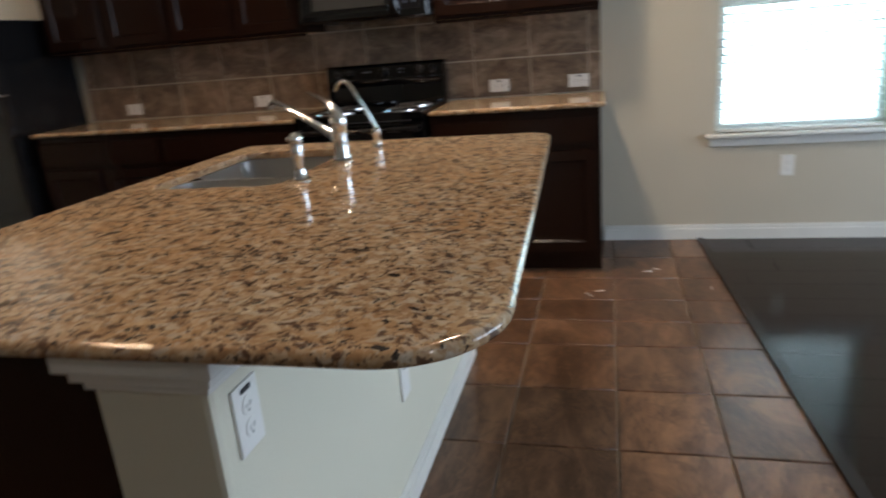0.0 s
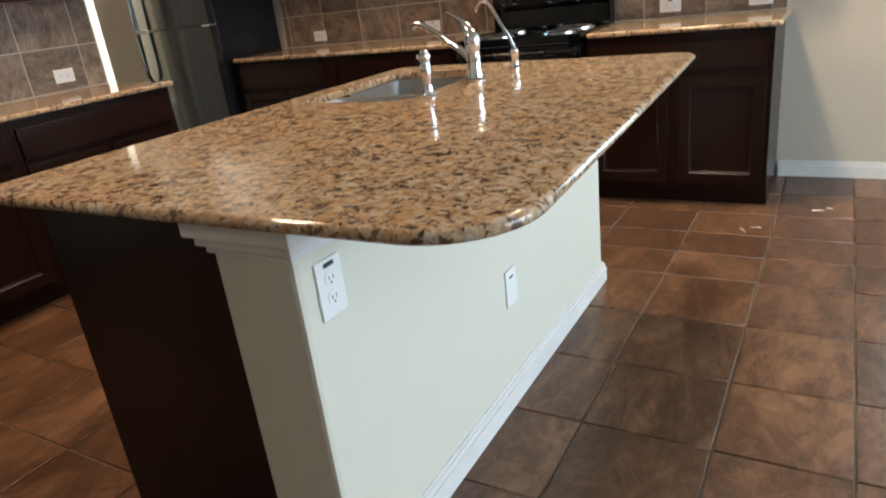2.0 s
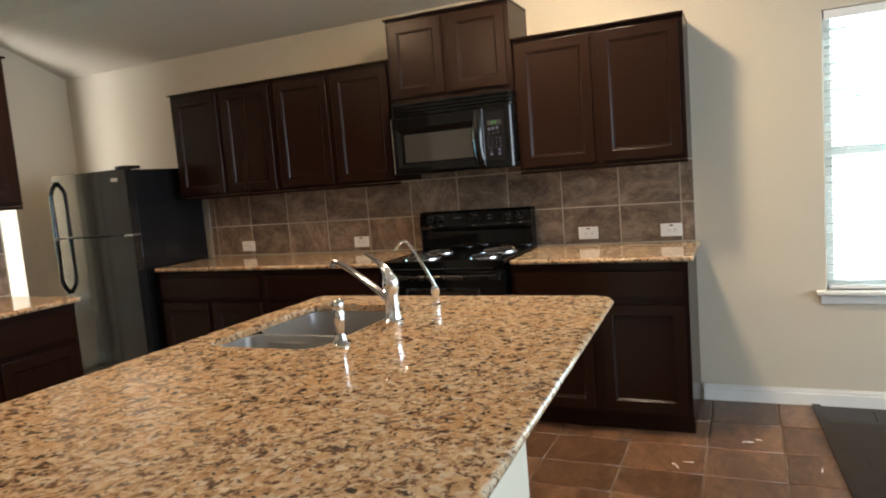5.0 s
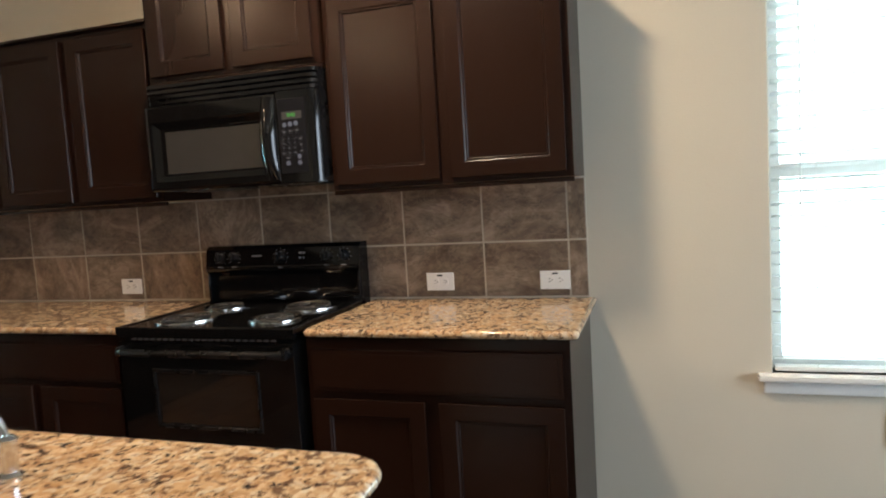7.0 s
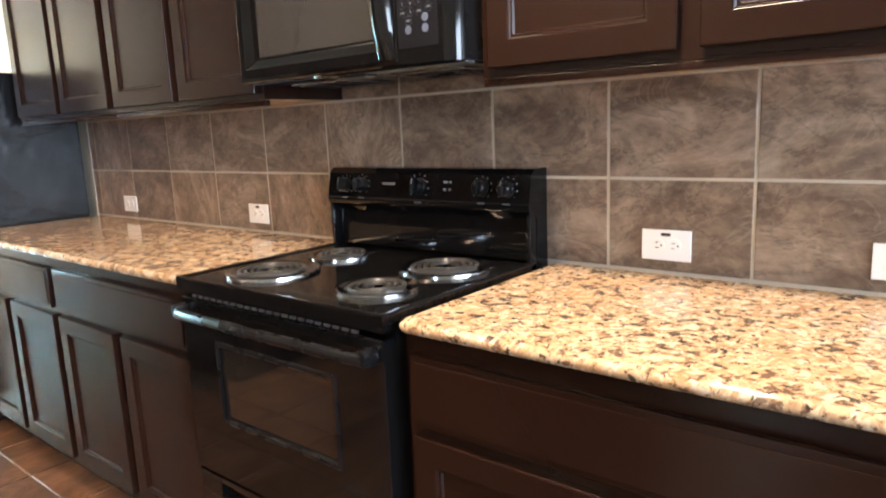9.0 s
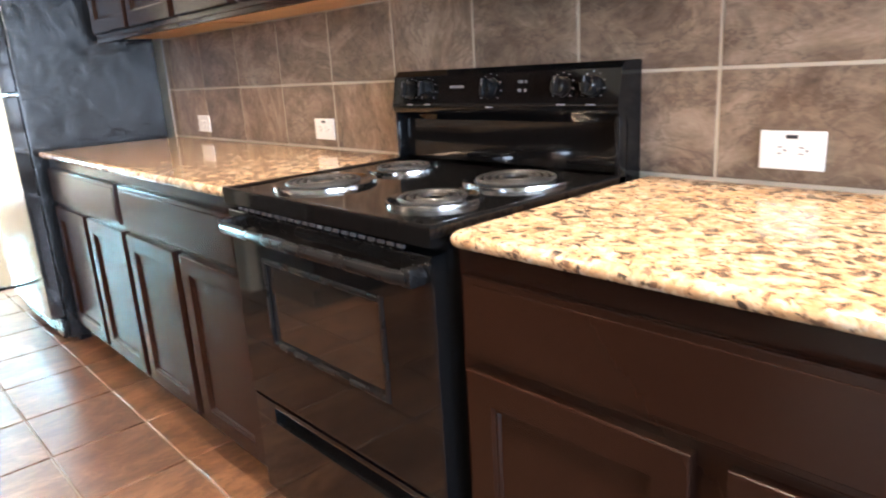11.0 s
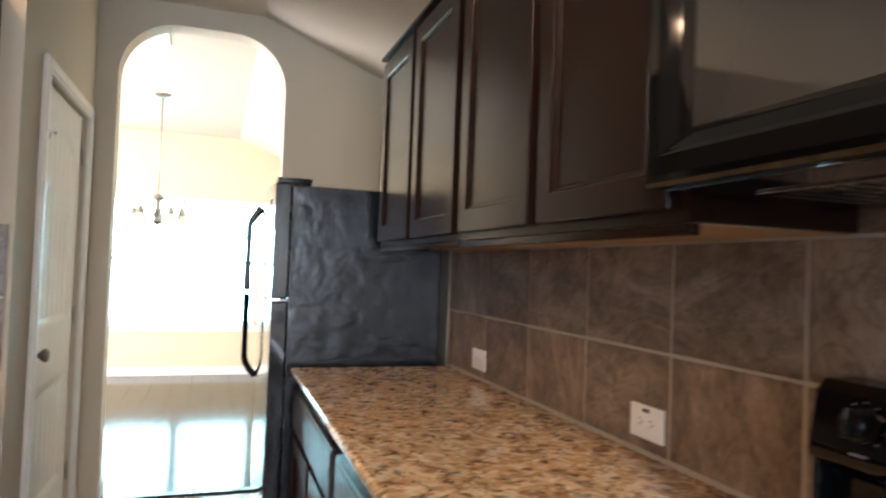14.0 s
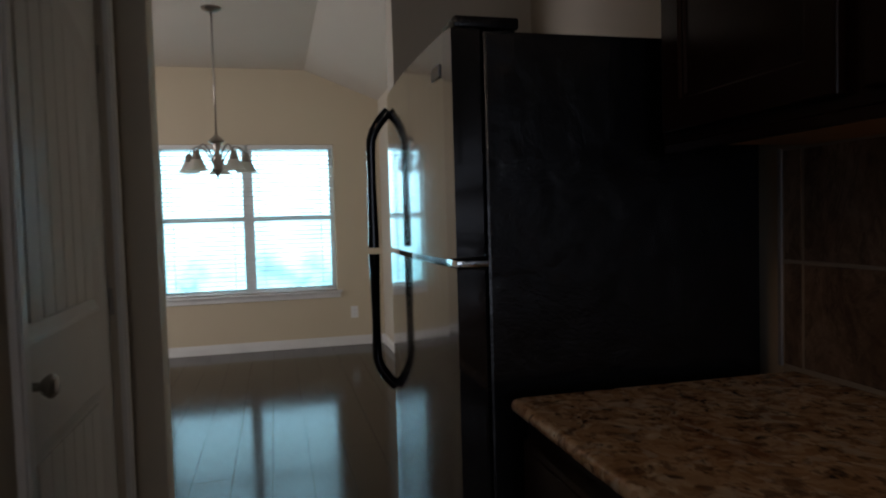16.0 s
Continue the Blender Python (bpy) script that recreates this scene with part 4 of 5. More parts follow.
def kitchen_range():
    w = SX1 - 0.018 - SX0
    fy = YN - 0.645                # face of the oven door
    root = thing("range", (SX0, fy, 0), "black enamel electric coil range with oven door", "stove")
    dp = YN - 0.012 - fy           # depth
    b = bmesh.new()
    box(b, 0.002, w - 0.002, 0.035, dp - 0.01, 0.05, 0.885)
    part("body", b, BLACK, root)
    for x in (0.03, w - 0.07):
        for y in (0.08, dp - 0.1):
            part("foot", boxed(x, x + 0.04, y, y + 0.04, 0.0, 0.05), BLACKM, root)
    # cooktop: tray with a raised rim
    b = bmesh.new()
    loops = []
    for inset, z in ((0.0, 0.885), (0.0, 0.917), (0.0015, 0.9205), (0.005, 0.922), (0.012, 0.921), (0.018, 0.9165)):
        loops.append([(x, y, z) for x, y in ((inset, -0.005 + inset), (w - inset, -0.005 + inset), (w - inset, dp - 0.055), (inset, dp - 0.055))])
    ring_solid(b, loops)
    part("cooktop", b, BLACK, root)
    # burners
    for bx, by, r in ((0.19, 0.165, 0.118), (0.19, 0.415, 0.094), (0.575, 0.165, 0.094), (0.575, 0.415, 0.118)):
        b = bmesh.new()
        lathe(b, [(r * 0.2, 0.9165), (r * 0.80, 0.9172), (r * 0.92, 0.921), (r * 0.98, 0.9255), (r * 1.01, 0.9262), (r * 1.04, 0.9245), (r * 1.05, 0.9155), (r * 0.2, 0.9155)], (bx, by, 0), 40)
        pan = part("drip_pan", b, PAN, root, "chrome drip pan")
        b = bmesh.new()
        turns = 4 if r > 0.1 else 3
        pts = []
        for k in range(turns * 28 + 1):
            a = 2 * math.pi * k / 28
            rr = r * 0.24 + (r * 0.80 - r * 0.24) * k / (turns * 28)
            pts.append((bx + rr * math.cos(a), by + rr * math.sin(a), 0.9255))
        tube(b, pts, 0.0048, 8)
        part("coil", b, COIL, pan, "dark spiral heating coil")
        b = bmesh.new()
        for k in range(3):
            a = radians(90 + 120 * k)
            tube(b, [(bx, by, 0.9195), (bx + r * 0.86 * math.cos(a), by + r * 0.86 * math.sin(a), 0.9195)], 0.002, 6)
        lathe(b, [(0.016, 0.917), (0.016, 0.924), (0.012, 0.926)], (bx, by, 0), 16)
        part("support", b, CHROME, pan)
    # backguard: a recessed riser and an overhanging, leaning control panel
    b = bmesh.new()
    yb0 = dp - 0.055
    side = [(yb0, 0.90), (dp, 0.90), (dp, 1.163), (yb0 - 0.006, 1.163), (yb0 - 0.022, 1.148), (yb0 - 0.0355, 1.076), (yb0 - 0.0365, 1.066), (yb0 - 0.0345, 1.057), (yb0 - 0.029, 1.050), (yb0 - 0.020, 1.046), (yb0 - 0.004, 1.045), (yb0 + 0.004, 1.03)]
    vs = [[b.verts.new((x, y, z)) for y, z in side] for x in (0.0, w)]
    b.faces.new(vs[0])
    b.faces.new(vs[1][::-1])
    for k in range(len(side)):
        j = (k + 1) % len(side)
        b.faces.new((vs[0][k], vs[0][j], vs[1][j], vs[1][k]))
    part("backguard", b, BLACK, root)
    for x in (0.0, w - 0.012):
        part("side_trim", boxed(x, x + 0.012, yb0 - 0.03, yb0, 0.90, 1.05, 0.004), BLACK, root)
    # controls lie on the leaning face
    y_at = lambda z: yb0 - 0.022 - (1.148 - z) / 0.086 * 0.016
    lean = Matrix.Rotation(radians(90 - 10.5), 4, "X")
    for kx, kr in ((0.078, 0.02), (0.148, 0.02), (0.378, 0.023), (0.598, 0.02), (0.678, 0.02)):
        z = 1.112
        b = bmesh.new()
        lathe(b, [(kr * 1.15, 0), (kr * 1.15, 0.004), (kr, 0.006), (kr * 0.93, 0.022), (kr * 0.8, 0.025)], (0, 0, 0), 28)
        box(b, -0.0045, 0.0045, -kr * 0.95, kr * 0.95, 0.02, 0.034, 0.002)
        bmesh.ops.transform(b, matrix=Matrix.Translation((kx, y_at(z), z)) @ lean, verts=b.verts[:])
        knob = part("knob", b, BLACKM, root)
        b = bmesh.new()
        n = 9
        for k in range(n):
            a = radians(-130 + 260 * k / (n - 1))
            u, v = kr * 1.55 * math.sin(a), kr * 1.55 * math.cos(a)
            box(b, u - 0.0014, u + 0.0014, v - 0.0014, v + 0.0014, 0.0002, 0.0008)
        box(b, -0.012, 0.012, -kr * 2.05, -kr * 2.05 + 0.003, 0.0002, 0.0008)
        box(b, -0.0008, 0.0008, kr * 0.2, kr * 0.9, 0.034, 0.0345)
        bmesh.ops.transform(b, matrix=Matrix.Translation((kx, y_at(z), z)) @ lean, verts=b.verts[:])
        tagged(part("dial_marks", b, PRINT, knob), kind="stuff")
    for x0, x1, z in ((0.235, 0.285, 1.118), (0.468, 0.482, 1.126), (0.488, 0.494, 1.126), (0.468, 0.478, 1.106), (0.488, 0.494, 1.106)):
        part("printed_mark", boxed(x0, x1, y_at(z) - 0.0012, y_at(z) + 0.001, z - 0.003, z + 0.003), PRINT, root)
    # oven door
    b = bmesh.new()
    z0, z1 = 0.385, 0.868
    wx0, wx1, wz0, wz1 = 0.165, w - 0.165, 0.565, 0.752
    holed_panel(b, 0.006, w - 0.006, z0, z1, wx0, wx1, wz0, wz1, 0.0, 0.033)
    door = part("oven_door", b, BLACK, root)
    part("oven_window", boxed(wx0 - 0.001, wx1 + 0.001, 0.006, 0.012, wz0 - 0.001, wz1 + 0.001), DARKGLASS, door, "dark glass oven window")
    b = bmesh.new()
    for z in (0.60, 0.635, 0.67, 0.705):
        tube(b, [(wx0 + 0.01, 0.022, z), (wx1 - 0.01, 0.022, z)], 0.002, 6)
    part("oven_rack", b, STEEL, door)
    b = bmesh.new()
    holed_panel(b, wx0 - 0.016, wx1 + 0.016, wz0 - 0.016, wz1 + 0.016, wx0 - 0.003, wx1 + 0.003, wz0 - 0.003, wz1 + 0.003, -0.0045, 0.001)
    part("window_surround", b, BLACKM, door)
    b = bmesh.new()
    prof = [(0.03, 0.0), (0.035, -0.030), (0.06, -0.040), (w / 2, -0.045), (w - 0.06, -0.040), (w - 0.035, -0.030), (w - 0.03, 0.0)]
    tube(b, [(x, y, 0.835) for x, y in prof], 0.013, 10)
    for x in (0.02, w - 0.045):
        box(b, x, x + 0.025, -0.038, 0.0, 0.818, 0.852, 0.005)
    part("handle", b, BLACKM, door, "black bar handle")
    for k in range(22):
        x = 0.08 + (w - 0.16) * k / 21
        part("vent_slot", boxed(x - 0.009, x + 0.009, -0.0045, 0.0, 0.874, 0.880), SLOT, root)
    # storage drawer with a scooped pull
    b = bmesh.new()
    box(b, 0.006, w - 0.006, 0.004, 0.033, 0.10, 0.318, 0.004)
    box(b, 0.006, 0.10, 0.004, 0.033, 0.318, 0.375, 0.003)
    box(b, w - 0.10, w - 0.006, 0.004, 0.033, 0.318, 0.375, 0.003)
    box(b, 0.10, w - 0.10, 0.004, 0.033, 0.360, 0.375, 0.003)
    box(b, 0.10, w - 0.10, 0.024, 0.033, 0.318, 0.360)
    part("drawer", b, BLACK, root)


kitchen_range()


# ---- microwave ----
def rounded_front(x0, x1, y0, y1, left, right):
    """A plan outline whose front corners are rounded by the given radii."""
    out = [(x0, y1)]
    for cx, sx, r, a0 in ((x0, 1, left, 180), (x1, -1, right, 270)):
        if r:
            out += [(cx + sx * r + r * math.cos(radians(a0 + 90 * k / 8)), y0 + r + r * math.sin(radians(a0 + 90 * k / 8))) for k in range(9)]
        else:
            out.append((cx, y0))
    return out + [(x1, y1)]


def microwave():
    x0, x1 = SX0 + 0.006, SX1 - 0.002
    w = x1 - x0
    fy = YN - 0.40
    z0, h = 1.398, 0.432
    root = thing("microwave", (x0, fy, z0), "black over-the-range microwave with grey window and keypad", "microwave")
    d = YN - 0.012 - fy
    part("body", boxed(0.002, w - 0.002, 0.034, d, 0.018, h), BLACKM, root)
    part("underside", boxed(0.012, w - 0.012, 0.03, d - 0.004, 0.012, 0.018), BLACK, root)
    for x in (0.07, w - 0.30):
        filt = part("grease_filter", boxed(x, x + 0.23, 0.12, 0.30, 0.009, 0.012, 0.001), PAN, root, "grey metal grease filter")
        for k in range(7):
            part("filter_bar", boxed(x + 0.012 + k * 0.03, x + 0.020 + k * 0.03, 0.13, 0.29, 0.0075, 0.009), BLACKM, filt)
    part("cooktop_lamp_cover", boxed(w / 2 - 0.05, w / 2 + 0.05, 0.06, 0.10, 0.009, 0.012, 0.001), MESHGLASS, root)
    # louvred brow: rounded blades with dark gaps
    top = h - 0.082
    for k in range(4):
        z = h - 0.017 - k * 0.020
        b = bmesh.new()
        prism(b, rounded_front(0.0, w, 0.002 + 0.003 * k, 0.034, 0.028, 0.028), z, z + 0.0125)
        part("vent_blade", b, BLACK, root)
    # door: a bevelled well leads down to the window
    dw = 0.589
    b = bmesh.new()
    wx0, wx1, wz0, wz1 = 0.078, 0.520, 0.082, 0.246
    zb = 0.016
    e = 0.004
    rims = (((wx0, wx1, wz0, wz1), 0.034), ((0.0, dw, zb, top), 0.034), ((0.0, dw, zb, top), 0.012), ((0.003, dw, zb + 0.004, top - 0.004), 0.004), ((0.012, dw - e, zb + 0.012, top - 0.010), 0.0),
            ((0.030, 0.548, 0.052, 0.284), 0.0), ((0.036, 0.542, 0.058, 0.276), 0.004), ((0.058, 0.528, 0.074, 0.256), 0.0125), ((wx0, wx1, wz0, wz1), 0.0135))
    loops = []
    for (xa, xb, za, zt), y in rims:
        loops.append([b.verts.new((x, y, z)) for x, z in ((xa, za), (xb, za), (xb, zt), (xa, zt))])
    loops.append(loops[0])
    for p, q in zip(loops, loops[1:]):
        for k in range(4):
            b.faces.new((p[k], p[(k + 1) % 4], q[(k + 1) % 4], q[k]))
    door = part("door", b, BLACK, root)
    part("window", boxed(wx0 - 0.001, wx1 + 0.001, 0.015, 0.021, wz0 - 0.001, wz1 + 0.001), MESHGLASS, door, "grey glass microwave window")
    # handle: a broad blade that bows out of the door beside the window
    b = bmesh.new()
    rows = []
    n, m = 16, 10
    for k in range(n + 1):
        u = k / n
        z = 0.030 + (top - 0.045) * u
        lift = math.sin(math.pi * min(1.0, max(0.0, 0.04 + 0.92 * u))) ** 0.55
        xa = 0.532 - 0.012 * math.sin(math.pi * u)
        xb = 0.584
        rows.append([b.verts.new((xa + (xb - xa) * j / m, 0.002 - 0.034 * lift * math.sin(math.pi * (0.04 + 0.92 * j / m)) ** 0.6, z)) for j in range(m + 1)])
        rows[-1] += [b.verts.new((xb, 0.006, z)), b.verts.new((xa, 0.006, z))]
    c = len(rows[0])
    for p, q in zip(rows, rows[1:]):
        for j in range(c):
            b.faces.new((p[j], p[(j + 1) % c], q[(j + 1) % c], q[j]))
    b.faces.new(rows[0][::-1])
    b.faces.new(rows[-1])
    part("handle", b, BLACK, door, "broad bowed black handle")
    # keypad beside it, with a rounded outer corner
    b = bmesh.new()
    prism(b, rounded_front(dw + 0.003, w, 0.0, 0.034, 0.0, 0.034), zb, top)
    panel = part("control_panel", b, BLACK, root)
    part("keypad", boxed(0.596, 0.709, -0.0012, 0.003, 0.050, 0.322, 0.0008), PAD, panel, "dark grey keypad sheet")
    part("display", boxed(0.612, 0.694, -0.0018, 0.0005, 0.247, 0.275), SLOT, panel)
    face = Matrix.Rotation(radians(90), 4, "X")
    text_part("0:40", 0.019, Matrix.Translation((0.652, -0.0024, 0.261)) @ face, panel, LED, "clock_digits")
    key = 1
    for row in range(4):
        for col in range(3):
            cx, cz = 0.612 + col * 0.0235, 0.177 - row * 0.0175
            label = {(3, 0): "", (3, 1): "0", (3, 2): ""}.get((row, col), str(key))
            if label:
                text_part(label, 0.0095, Matrix.Translation((cx, -0.0018, cz)) @ face, panel, KEYPRINT, "key_number")
            else:
                part("key_mark", boxed(cx - 0.005, cx + 0.005, -0.0018, -0.001, cz - 0.002, cz + 0.002), KEYPRINT, panel)
            b = bmesh.new()
            torus(b, (0, 0, 0), 0.0088, 0.00022, 20, 4)
            bmesh.ops.transform(b, matrix=Matrix.Translation((cx, -0.0013, cz)) @ face, verts=b.verts[:])
            part("key_ring", b, DIMPRINT, panel)
            key += 1
    for cx, cz in ((0.621, 0.227), (0.645, 0.229), (0.669, 0.231), (0.627, 0.088), (0.675, 0.110), (0.675, 0.088)):
        b = bmesh.new()
        lathe(b, [(0.0088, 0), (0.0088, 0.0010), (0.0075, 0.0013)], (cx, -0.0010, cz), 20, face)
        part("round_key", b, BLUEPRINT, panel, "pale blue round key")
    for cx, cz in ((0.686, 0.130), (0.685, 0.152), (0.684, 0.174), (0.628, 0.107), (0.619, 0.202), (0.645, 0.204), (0.671, 0.206)):
        b = bmesh.new()
        torus(b, (0, 0, 0), 0.0098, 0.0003, 24, 4)
        bmesh.ops.transform(b, matrix=Matrix.Translation((cx, -0.0013, cz)) @ face, verts=b.verts[:])
        part("key_ring", b, DIMPRINT, panel)
        part("key_mark", boxed(cx - 0.005, cx + 0.005, -0.0018, -0.001, cz - 0.0022, cz + 0.0022), KEYPRINT, panel)


microwave()


# ---- refrigerator ----
def refrigerator():
    x1 = LX0 - 0.075
    w = 0.735
    x0 = x1 - w
    fy = 3.065
    d = YN - 0.04 - fy
    root = thing("refrigerator", (x0, fy, 0), "tall black top-freezer refrigerator with long bowed handles", "refrigerator")
    b = boxed(0, w, 0.075, d, 0.03, 1.60, 0.006)
    part("body", b, FRIDGE, root, "pebbled black steel case")
    for x in (0.03, w - 0.08):
        for y in (0.12, d - 0.15):
            part("foot", boxed(x, x + 0.05, y, y + 0.05, 0.0, 0.03), BLACKM, root)
    part("toe_grille", boxed(0.01, w - 0.01, 0.05, 0.075, 0.035, 0.13, 0.003), BLACKM, root)
    for name, z0, z1 in (("door", 0.14, 1.152), ("freezer_door", 1.166, 1.605)):
        b = bmesh.new()
        n = 14
        out = [(0.0, 0.068)] + [(w * k / n, 0.012 - 0.012 * math.sin(math.pi * k / n) ** 0.7) for k in range(n + 1)] + [(w, 0.068)]
        f = prism(b, [(x, y) for x, y in out], z0, z1)
        edges = {e for ff in f[:2] for e in ff.edges}
        bmesh.ops.bevel(b, geom=list(edges), offset=0.005, segments=2, profile=0.5, affect="EDGES")
        dr = part(name, b, FRONT, root)
        part("gasket", boxed(0.012, w - 0.012, 0.068, 0.075, z0 + 0.01, z1 - 0.01), BLACKM, dr)
        b = bmesh.new()
        lo, hi = (0.765, 1.150) if name == "door" else (1.168, 1.555)
        pts = []
        for k in range(15):
            s = k / 14
            u = s if name == "door" else 1 - s
            out_ = 0.053 * (1 - max(0.0, 1 - u / 0.24) ** 1.8)
            pts.append((0.052, 0.006 - out_, lo + (hi - lo) * s))
        tube(b, pts, 0.013, 12, [0.012 + 0.004 * min(1, abs(k - 7) / 7) for k in range(15)])
        part("handle", b, BLACK, dr, "long bowed black handle")
    part("middle_hinge", boxed(w - 0.075, w + 0.004, 0.012, 0.075, 1.1525, 1.1655, 0.002), CHROME, root, "bright metal hinge plate")
    b = boxed(w - 0.10, w - 0.004, 0.02, 0.15, 1.606, 1.628, 0.005)
    part("top_hinge_cover", b, BLACKM, root)
    part("badge", boxed(w - 0.13, w - 0.07, 0.0035, 0.006, 1.525, 1.55), GREY, root)


refrigerator()


# ---- outlets ----
def outlet(at, turn, sideways, name="wall_outlet", label="white plastic outlet plate on the brown tiles", switch=False):
    """A plate in local axes: x along the wall, -y into the room, centred."""
    root = thing(name, at, label, "outlet", "outlet plates", turn)
    w, h = (0.117, 0.073) if sideways else (0.073, 0.117)
    part("plate", boxed(-w / 2, w / 2, -0.006, 0.0, -h / 2, h / 2, 0.0025), PLASTIC, root)
    for s in (-1, 1):
        u, v = (s * 0.0195, 0) if sideways else (0, s * 0.0195)
        b = bmesh.new()
        cyl(b, (u, -0.0078, v), 0.0165, 0.003, "Y", 20, bevel=0.0006)
        rec = part("receptacle", b, PLASTIC, root)
        b = bmesh.new()
        for t in (-0.006, 0.006):
            if sideways:
                box(b, u - 0.005, u + 0.003, -0.0082, -0.007, t - 0.001, t + 0.001)
            else:
                box(b, t - 0.001, t + 0.001, -0.0082, -0.007, v - 0.003, v + 0.005)
        box(b, u - 0.002 + (0.009 if sideways else 0), u + 0.002 + (0.009 if sideways else 0), -0.0082, -0.007, v - 0.002 - (0 if sideways else 0.009), v + 0.002 - (0 if sideways else 0.009))
        part("slots", b, SLOT, rec)
    return root


def marked_outlet(at, turn, sideways, label="white plastic outlet plate on the brown tiles"):
    """As above with a small dark test button bar near one edge."""
    r = outlet(at, turn, sideways, label=label)
    if sideways:
        part("button", boxed(-0.011, 0.011, -0.0078, -0.005, 0.022, 0.029), SLOT, r)
    else:
        part("button", boxed(-0.014, 0.014, -0.0078, -0.005, 0.043, 0.051), SLOT, r)
    return r


TY = YN - 0.010
marked_outlet((-0.535 + 0.0585, TY, 0.982), 0, True)
marked_outlet((-0.066 + 0.0585, TY, 0.982), 0, True)
marked_outlet((-2.10 + 0.0585, TY, 0.982), 0, True)
outlet((-3.085 + 0.0585, TY, 0.982), 0, True)
outlet((1.146, YN, 0.435), 0, False, label="white plastic outlet plate on the beige wall")
outlet((XD, 3.49, 0.33), 90, False, label="white plastic outlet plate under the dining window")
outlet((XW + 0.010, 1.955, 0.998), 90, True)
marked_outlet((KX1, 0.492, 0.73), 90, False, label="white plastic outlet plate on the cream half wall")
sw = thing("blank_plate", (KX1, 1.26, 0.38), "white plastic plate low on the cream half wall", "outlet", turn=90)
part("plate", boxed(-0.036, 0.036, -0.006, 0.0, -0.058, 0.058, 0.0025), PLASTIC, sw)
part("button", boxed(-0.012, 0.012, -0.0075, -0.005, 0.030, 0.036), SLOT, sw)


# ---- chandelier ----
def chandelier():
    cx, cy = -7.05, 2.38
    root = thing("chandelier", (cx, cy, HC), "brushed nickel chandelier with five frosted bell shades on a long rod", "chandelier")
    zt = 1.84 - HC
    part("canopy", lathe(bmesh.new(), [(0.065, 0), (0.064, -0.012), (0.04, -0.028), (0.012, -0.034)]), NICKEL, root)
    part("rod", tube(bmesh.new(), [(0, 0, -0.03), (0, 0, zt)], 0.0065, 10), NICKEL, root)
    part("column", lathe(bmesh.new(), [(0.010, zt + 0.02), (0.048, zt - 0.015), (0.052, zt - 0.03), (0.026, zt - 0.045), (0.020, zt - 0.10), (0.034, zt - 0.13), (0.022, zt - 0.18), (0.038, zt - 0.22), (0.014, zt - 0.25), (0.005, zt - 0.275)]), NICKEL, root)
    for k in range(5):
        a = radians(36 + 72 * k)
        ca, sa = math.cos(a), math.sin(a)
        pts = []
        for s in range(13):
            u = s / 12
            rr = 0.02 + 0.18 * u
            zz = zt - 0.20 + 0.125 * math.sin(math.pi * min(1, u * 0.86)) ** 0.9 + 0.03 * u
            pts.append((rr * ca, rr * sa, zz))
        arm = part("arm", tube(bmesh.new(), pts, 0.006, 8), NICKEL, root)
        ex, ey, ez = pts[-1]
        part("socket", lathe(bmesh.new(), [(0.012, 0.012), (0.024, -0.01), (0.034, -0.05), (0.036, -0.056), (0.01, -0.056)], (ex, ey, ez)), NICKEL, arm)
        b = bmesh.new()
        lathe(b, [(0.034, -0.05), (0.044, -0.068), (0.058, -0.100), (0.078, -0.122), (0.075, -0.122), (0.054, -0.097), (0.030, -0.055)], (ex, ey, ez))
        part("shade", b, FROST, arm, "frosted glass bell shade")


chandelier()

# ceiling register in the dining room
vent = thing("ceiling_vent", (-5.40, 2.40, HC), "white metal ceiling air register", "vent")
b = bmesh.new()
for a in ((-0.17, 0.17, -0.13, -0.10), (-0.17, 0.17, 0.10, 0.13), (-0.17, -0.14, -0.10, 0.10), (0.14, 0.17, -0.10, 0.10)):
    box(b, *a, -0.01, 0.0, 0.002)
part("frame", b, WHITE, vent)
for k in range(8):
    y = -0.09 + k * 0.0257
    part("slat", boxed(-0.14, 0.14, y, y + 0.016, -0.009, -0.006), WHITE, vent)


def paper_scrap(x, y, seed, n):
    """A thin ridged white strip on the tiles, standing for a dull white mark."""
    rnd = random.Random(seed)
    b = bmesh.new()
    px, py = 0.0, 0.0
    prev = None
    a = rnd.uniform(0.2, 0.6)
    for k in range(n):
        wdt = rnd.uniform(0.002, 0.006)
        row = [b.verts.new((px - wdt * math.sin(a), py + wdt * math.cos(a), 0.0012)), b.verts.new((px, py, 0.003 + rnd.uniform(0, 0.005))),
               b.verts.new((px + wdt * math.sin(a), py - wdt * math.cos(a), 0.0012))]
        if prev:
            b.faces.new((prev[0], row[0], row[1], prev[1]))
            b.faces.new((prev[1], row[1], row[2], prev[2]))
        prev = row
        a += rnd.uniform(-0.7, 0.7)
        px += rnd.uniform(0.008, 0.018) * math.cos(a)
        py += rnd.uniform(0.008, 0.018) * math.sin(a)
    bmesh.ops.solidify(b, geom=b.faces[:], thickness=0.0008)
    ob = solid("paper_scrap", b, PLASTIC, "small thin white fleck on the tiles", "litter", "floor litter")
    ob.location = (x, y, 0)


paper_scrap(0.04, 2.87, 1, 6)
paper_scrap(0.085, 2.905, 2, 4)
paper_scrap(0.33, 3.19, 3, 5)
paper_scrap(0.39, 3.235, 4, 4)
paper_scrap(0.64, 2.93, 5, 4)


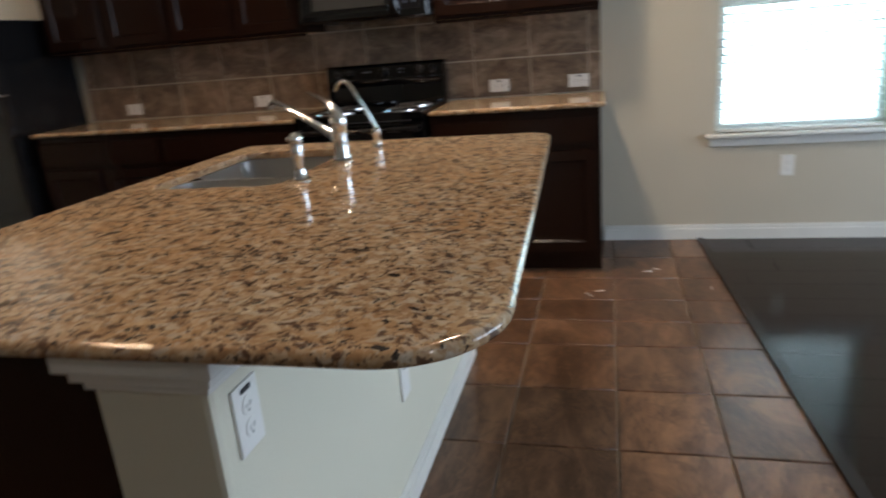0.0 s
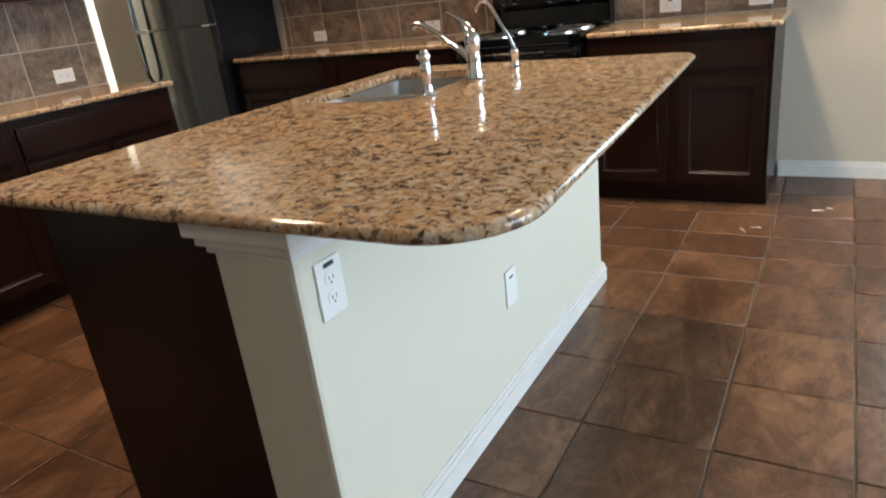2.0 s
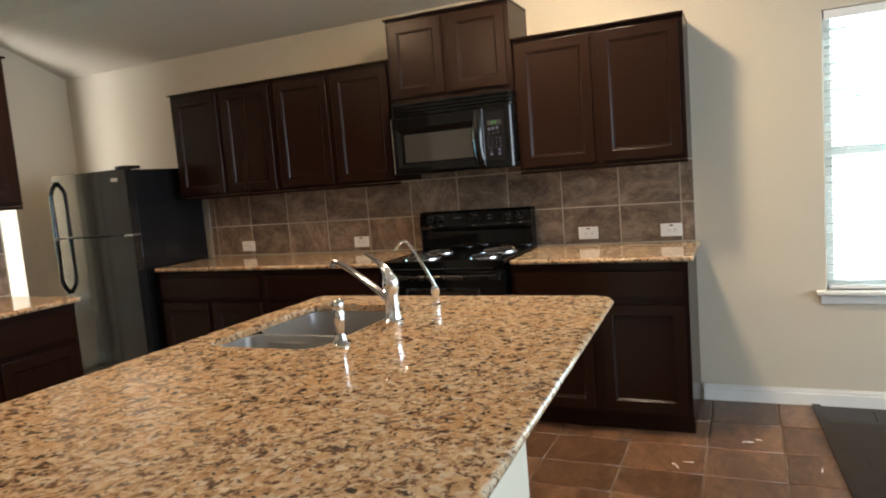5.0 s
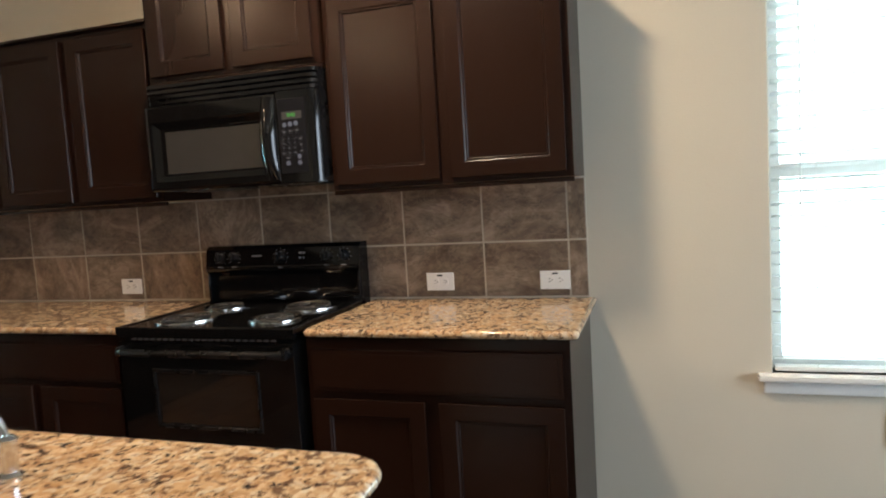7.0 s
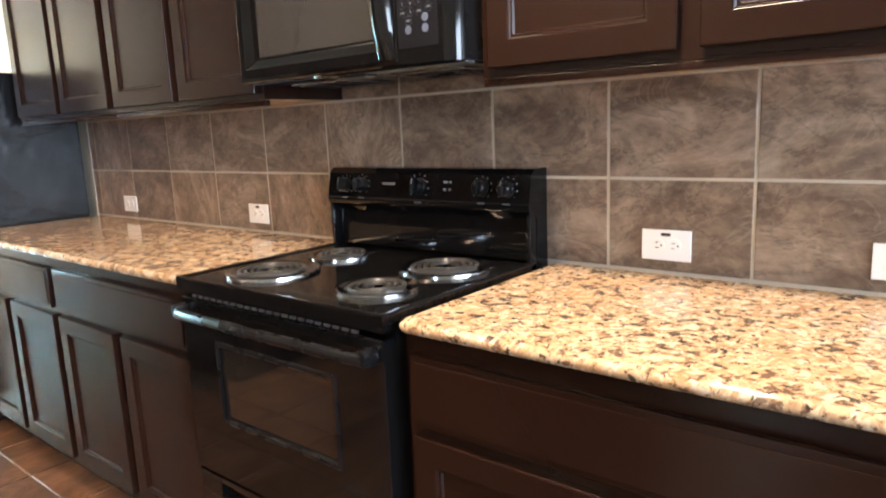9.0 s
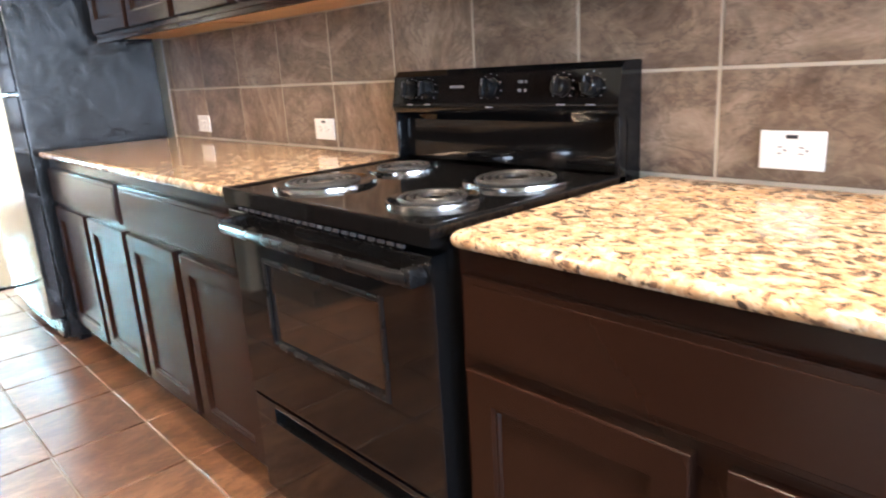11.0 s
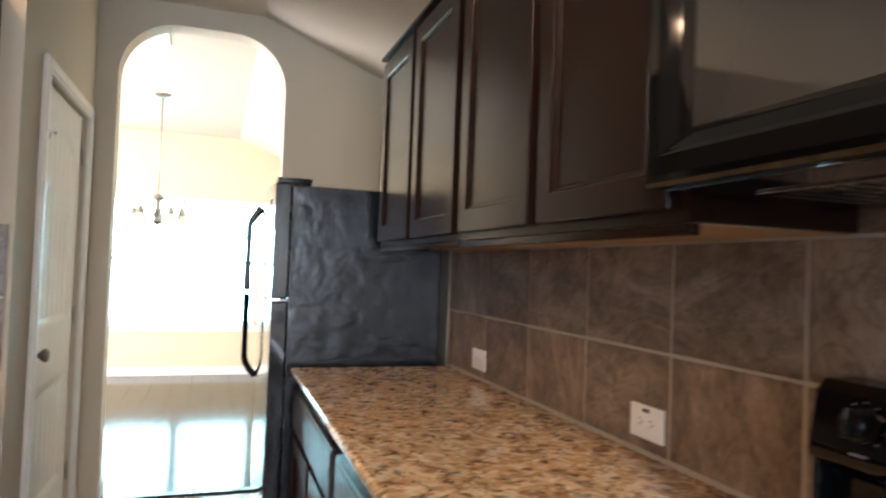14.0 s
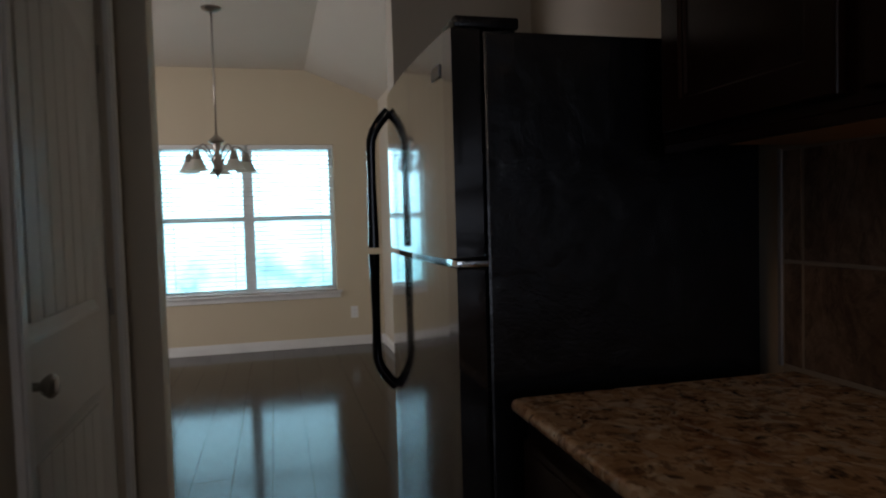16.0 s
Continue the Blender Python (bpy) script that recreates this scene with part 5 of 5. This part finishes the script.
# ---- tiles and boards ----
def tile_mesh(w, h, t, material, name, e=0.0022):
    """One tile lying in x and y, its top at z = 0, edges eased."""
    b = bmesh.new()
    lo = [b.verts.new((x, y, -t)) for x, y in ((0, 0), (w, 0), (w, h), (0, h))]
    mid = [b.verts.new((x, y, -e)) for x, y in ((0, 0), (w, 0), (w, h), (0, h))]
    hi = [b.verts.new((x, y, 0)) for x, y in ((e, e), (w - e, e), (w - e, h - e), (e, h - e))]
    b.faces.new(hi)
    for k in range(4):
        j = (k + 1) % 4
        b.faces.new((lo[k], lo[j], mid[j], mid[k]))
        b.faces.new((mid[k], mid[j], hi[j], hi[k]))
    return mesh_of(name, b, material, 20)


def lay(parent, spans_u, spans_v, place, gap, material, name, t=0.009):
    """Tiles over all spans; place(u, v) gives the pose of a tile's corner."""
    cache = {}
    for u0, u1 in spans_u:
        for v0, v1 in spans_v:
            key = (round(u1 - u0, 4), round(v1 - v0, 4))
            if key not in cache:
                cache[key] = tile_mesh(u1 - u0 - gap, v1 - v0 - gap, t, material, name)
            ob = new(name, cache[key])
            ob.parent = parent
            ob.matrix_world = place(u0 + gap / 2, v0 + gap / 2)


def spans(lines, lo, hi):
    cut = [lo] + [c for c in lines if lo + 0.004 < c < hi - 0.004] + [hi]
    return list(zip(cut, cut[1:]))


# back wall: grout bed, two courses, and the taller course behind the microwave
P = 0.337
grid = sorted(0.05 - P * k for k in range(-1, 14))
BX0, BX1 = LX0 - 0.045, CX1 + 0.003
bed = part("grout_bed", boxed(BX0, BX1, YN - 0.0085, YN, 0.90, 1.372), GROUT, wall_north)
part("grout_bed", boxed(SX0 - 0.02, SX1 + 0.06, YN - 0.0085, YN, 1.372, 1.43), GROUT, wall_north)
upright = lambda u, v: Matrix.Translation((u, YN - 0.0105, v)) @ Matrix.Rotation(radians(90), 4, "X")
lay(wall_north, spans(grid, BX0 + 0.001, BX1), [(0.916, 1.137), (1.137, 1.372)], upright, 0.0065, TILE, "tile", 0.006)
lay(wall_north, spans(grid, SX0 - 0.02, SX1 + 0.06), [(1.372, 1.428)], upright, 0.0065, TILE, "tile", 0.006)
part("edge_trim", boxed(BX0 - 0.012, BX0, YN - 0.013, YN, 0.914, 1.372, 0.002), GREY, wall_north, "grey edge strip")

# west wall tiles
wall_west_ob = bpy.data.objects["wall_west"]
gridw = sorted(2.09 - P * k for k in range(0, 12))
part("grout_bed", boxed(XW, XW + 0.0085, LY1 - 3 * UL, YP - 0.012, 0.90, 1.40), GROUT, wall_west_ob)
west = lambda u, v: Matrix.Translation((XW + 0.0105, u, v)) @ Matrix.Rotation(radians(90), 4, "Z") @ Matrix.Rotation(radians(90), 4, "X")
lay(wall_west_ob, spans(gridw, LY1 - 3 * UL, YP - 0.012), [(0.916, 1.15), (1.15, 1.40)], west, 0.0065, TILE, "tile", 0.006)

# kitchen floor
floor_ob = bpy.data.objects["floor"]
flat = lambda u, v: Matrix.Translation((u, v, 0.0))
fx = sorted([-0.178 - 0.364 * k for k in range(13)] + [0.180, 0.508])
PYF = 0.345
fy_ = sorted([1.54 - PYF * k for k in range(9)] + [1.915, 2.285, 2.54, 2.795, 3.10, 3.44])
lay(floor_ob, spans(fx, XA + 0.02, 0.846), spans(fy_, -1.2, YN - 0.001), flat, 0.0075, FLOORT, "tile", 0.0065)


def boards(parent, x0, x1, y0, y1, name, seed, z=0.0, west=None):
    """Laminate boards along x, ends staggered."""
    rnd = random.Random(seed)
    bw, bl = 0.19, 1.2
    cache = {}
    y = y0
    while y < y1 - 0.005:
        yb = min(y + bw, y1)
        if west:
            x0 = west((y + yb) / 2) + 0.008
        x = x0 - rnd.uniform(0, bl)
        while x < x1:
            a, c = max(x, x0), min(x + bl, x1)
            if c - a > 0.01:
                key = (round(c - a, 2), round(yb - y, 3))
                if key not in cache:
                    cache[key] = tile_mesh(key[0] - 0.0006, key[1] - 0.0006, 0.007, LAMINATE, name, 0.0008)
                ob = new(name, cache[key])
                ob.parent = parent
                ob.matrix_world = Matrix.Translation((a, y, z))
            x += bl
        y = yb


boards(bpy.data.objects["floor_dining"], XD + 0.016, XA - 0.03, 0.6, YN - 0.016, "board", 3)
boards(bpy.data.objects["floor_living"], 0.71, 3.4, -0.6, YN - 0.016, "board", 5, 0.005, edge_x)
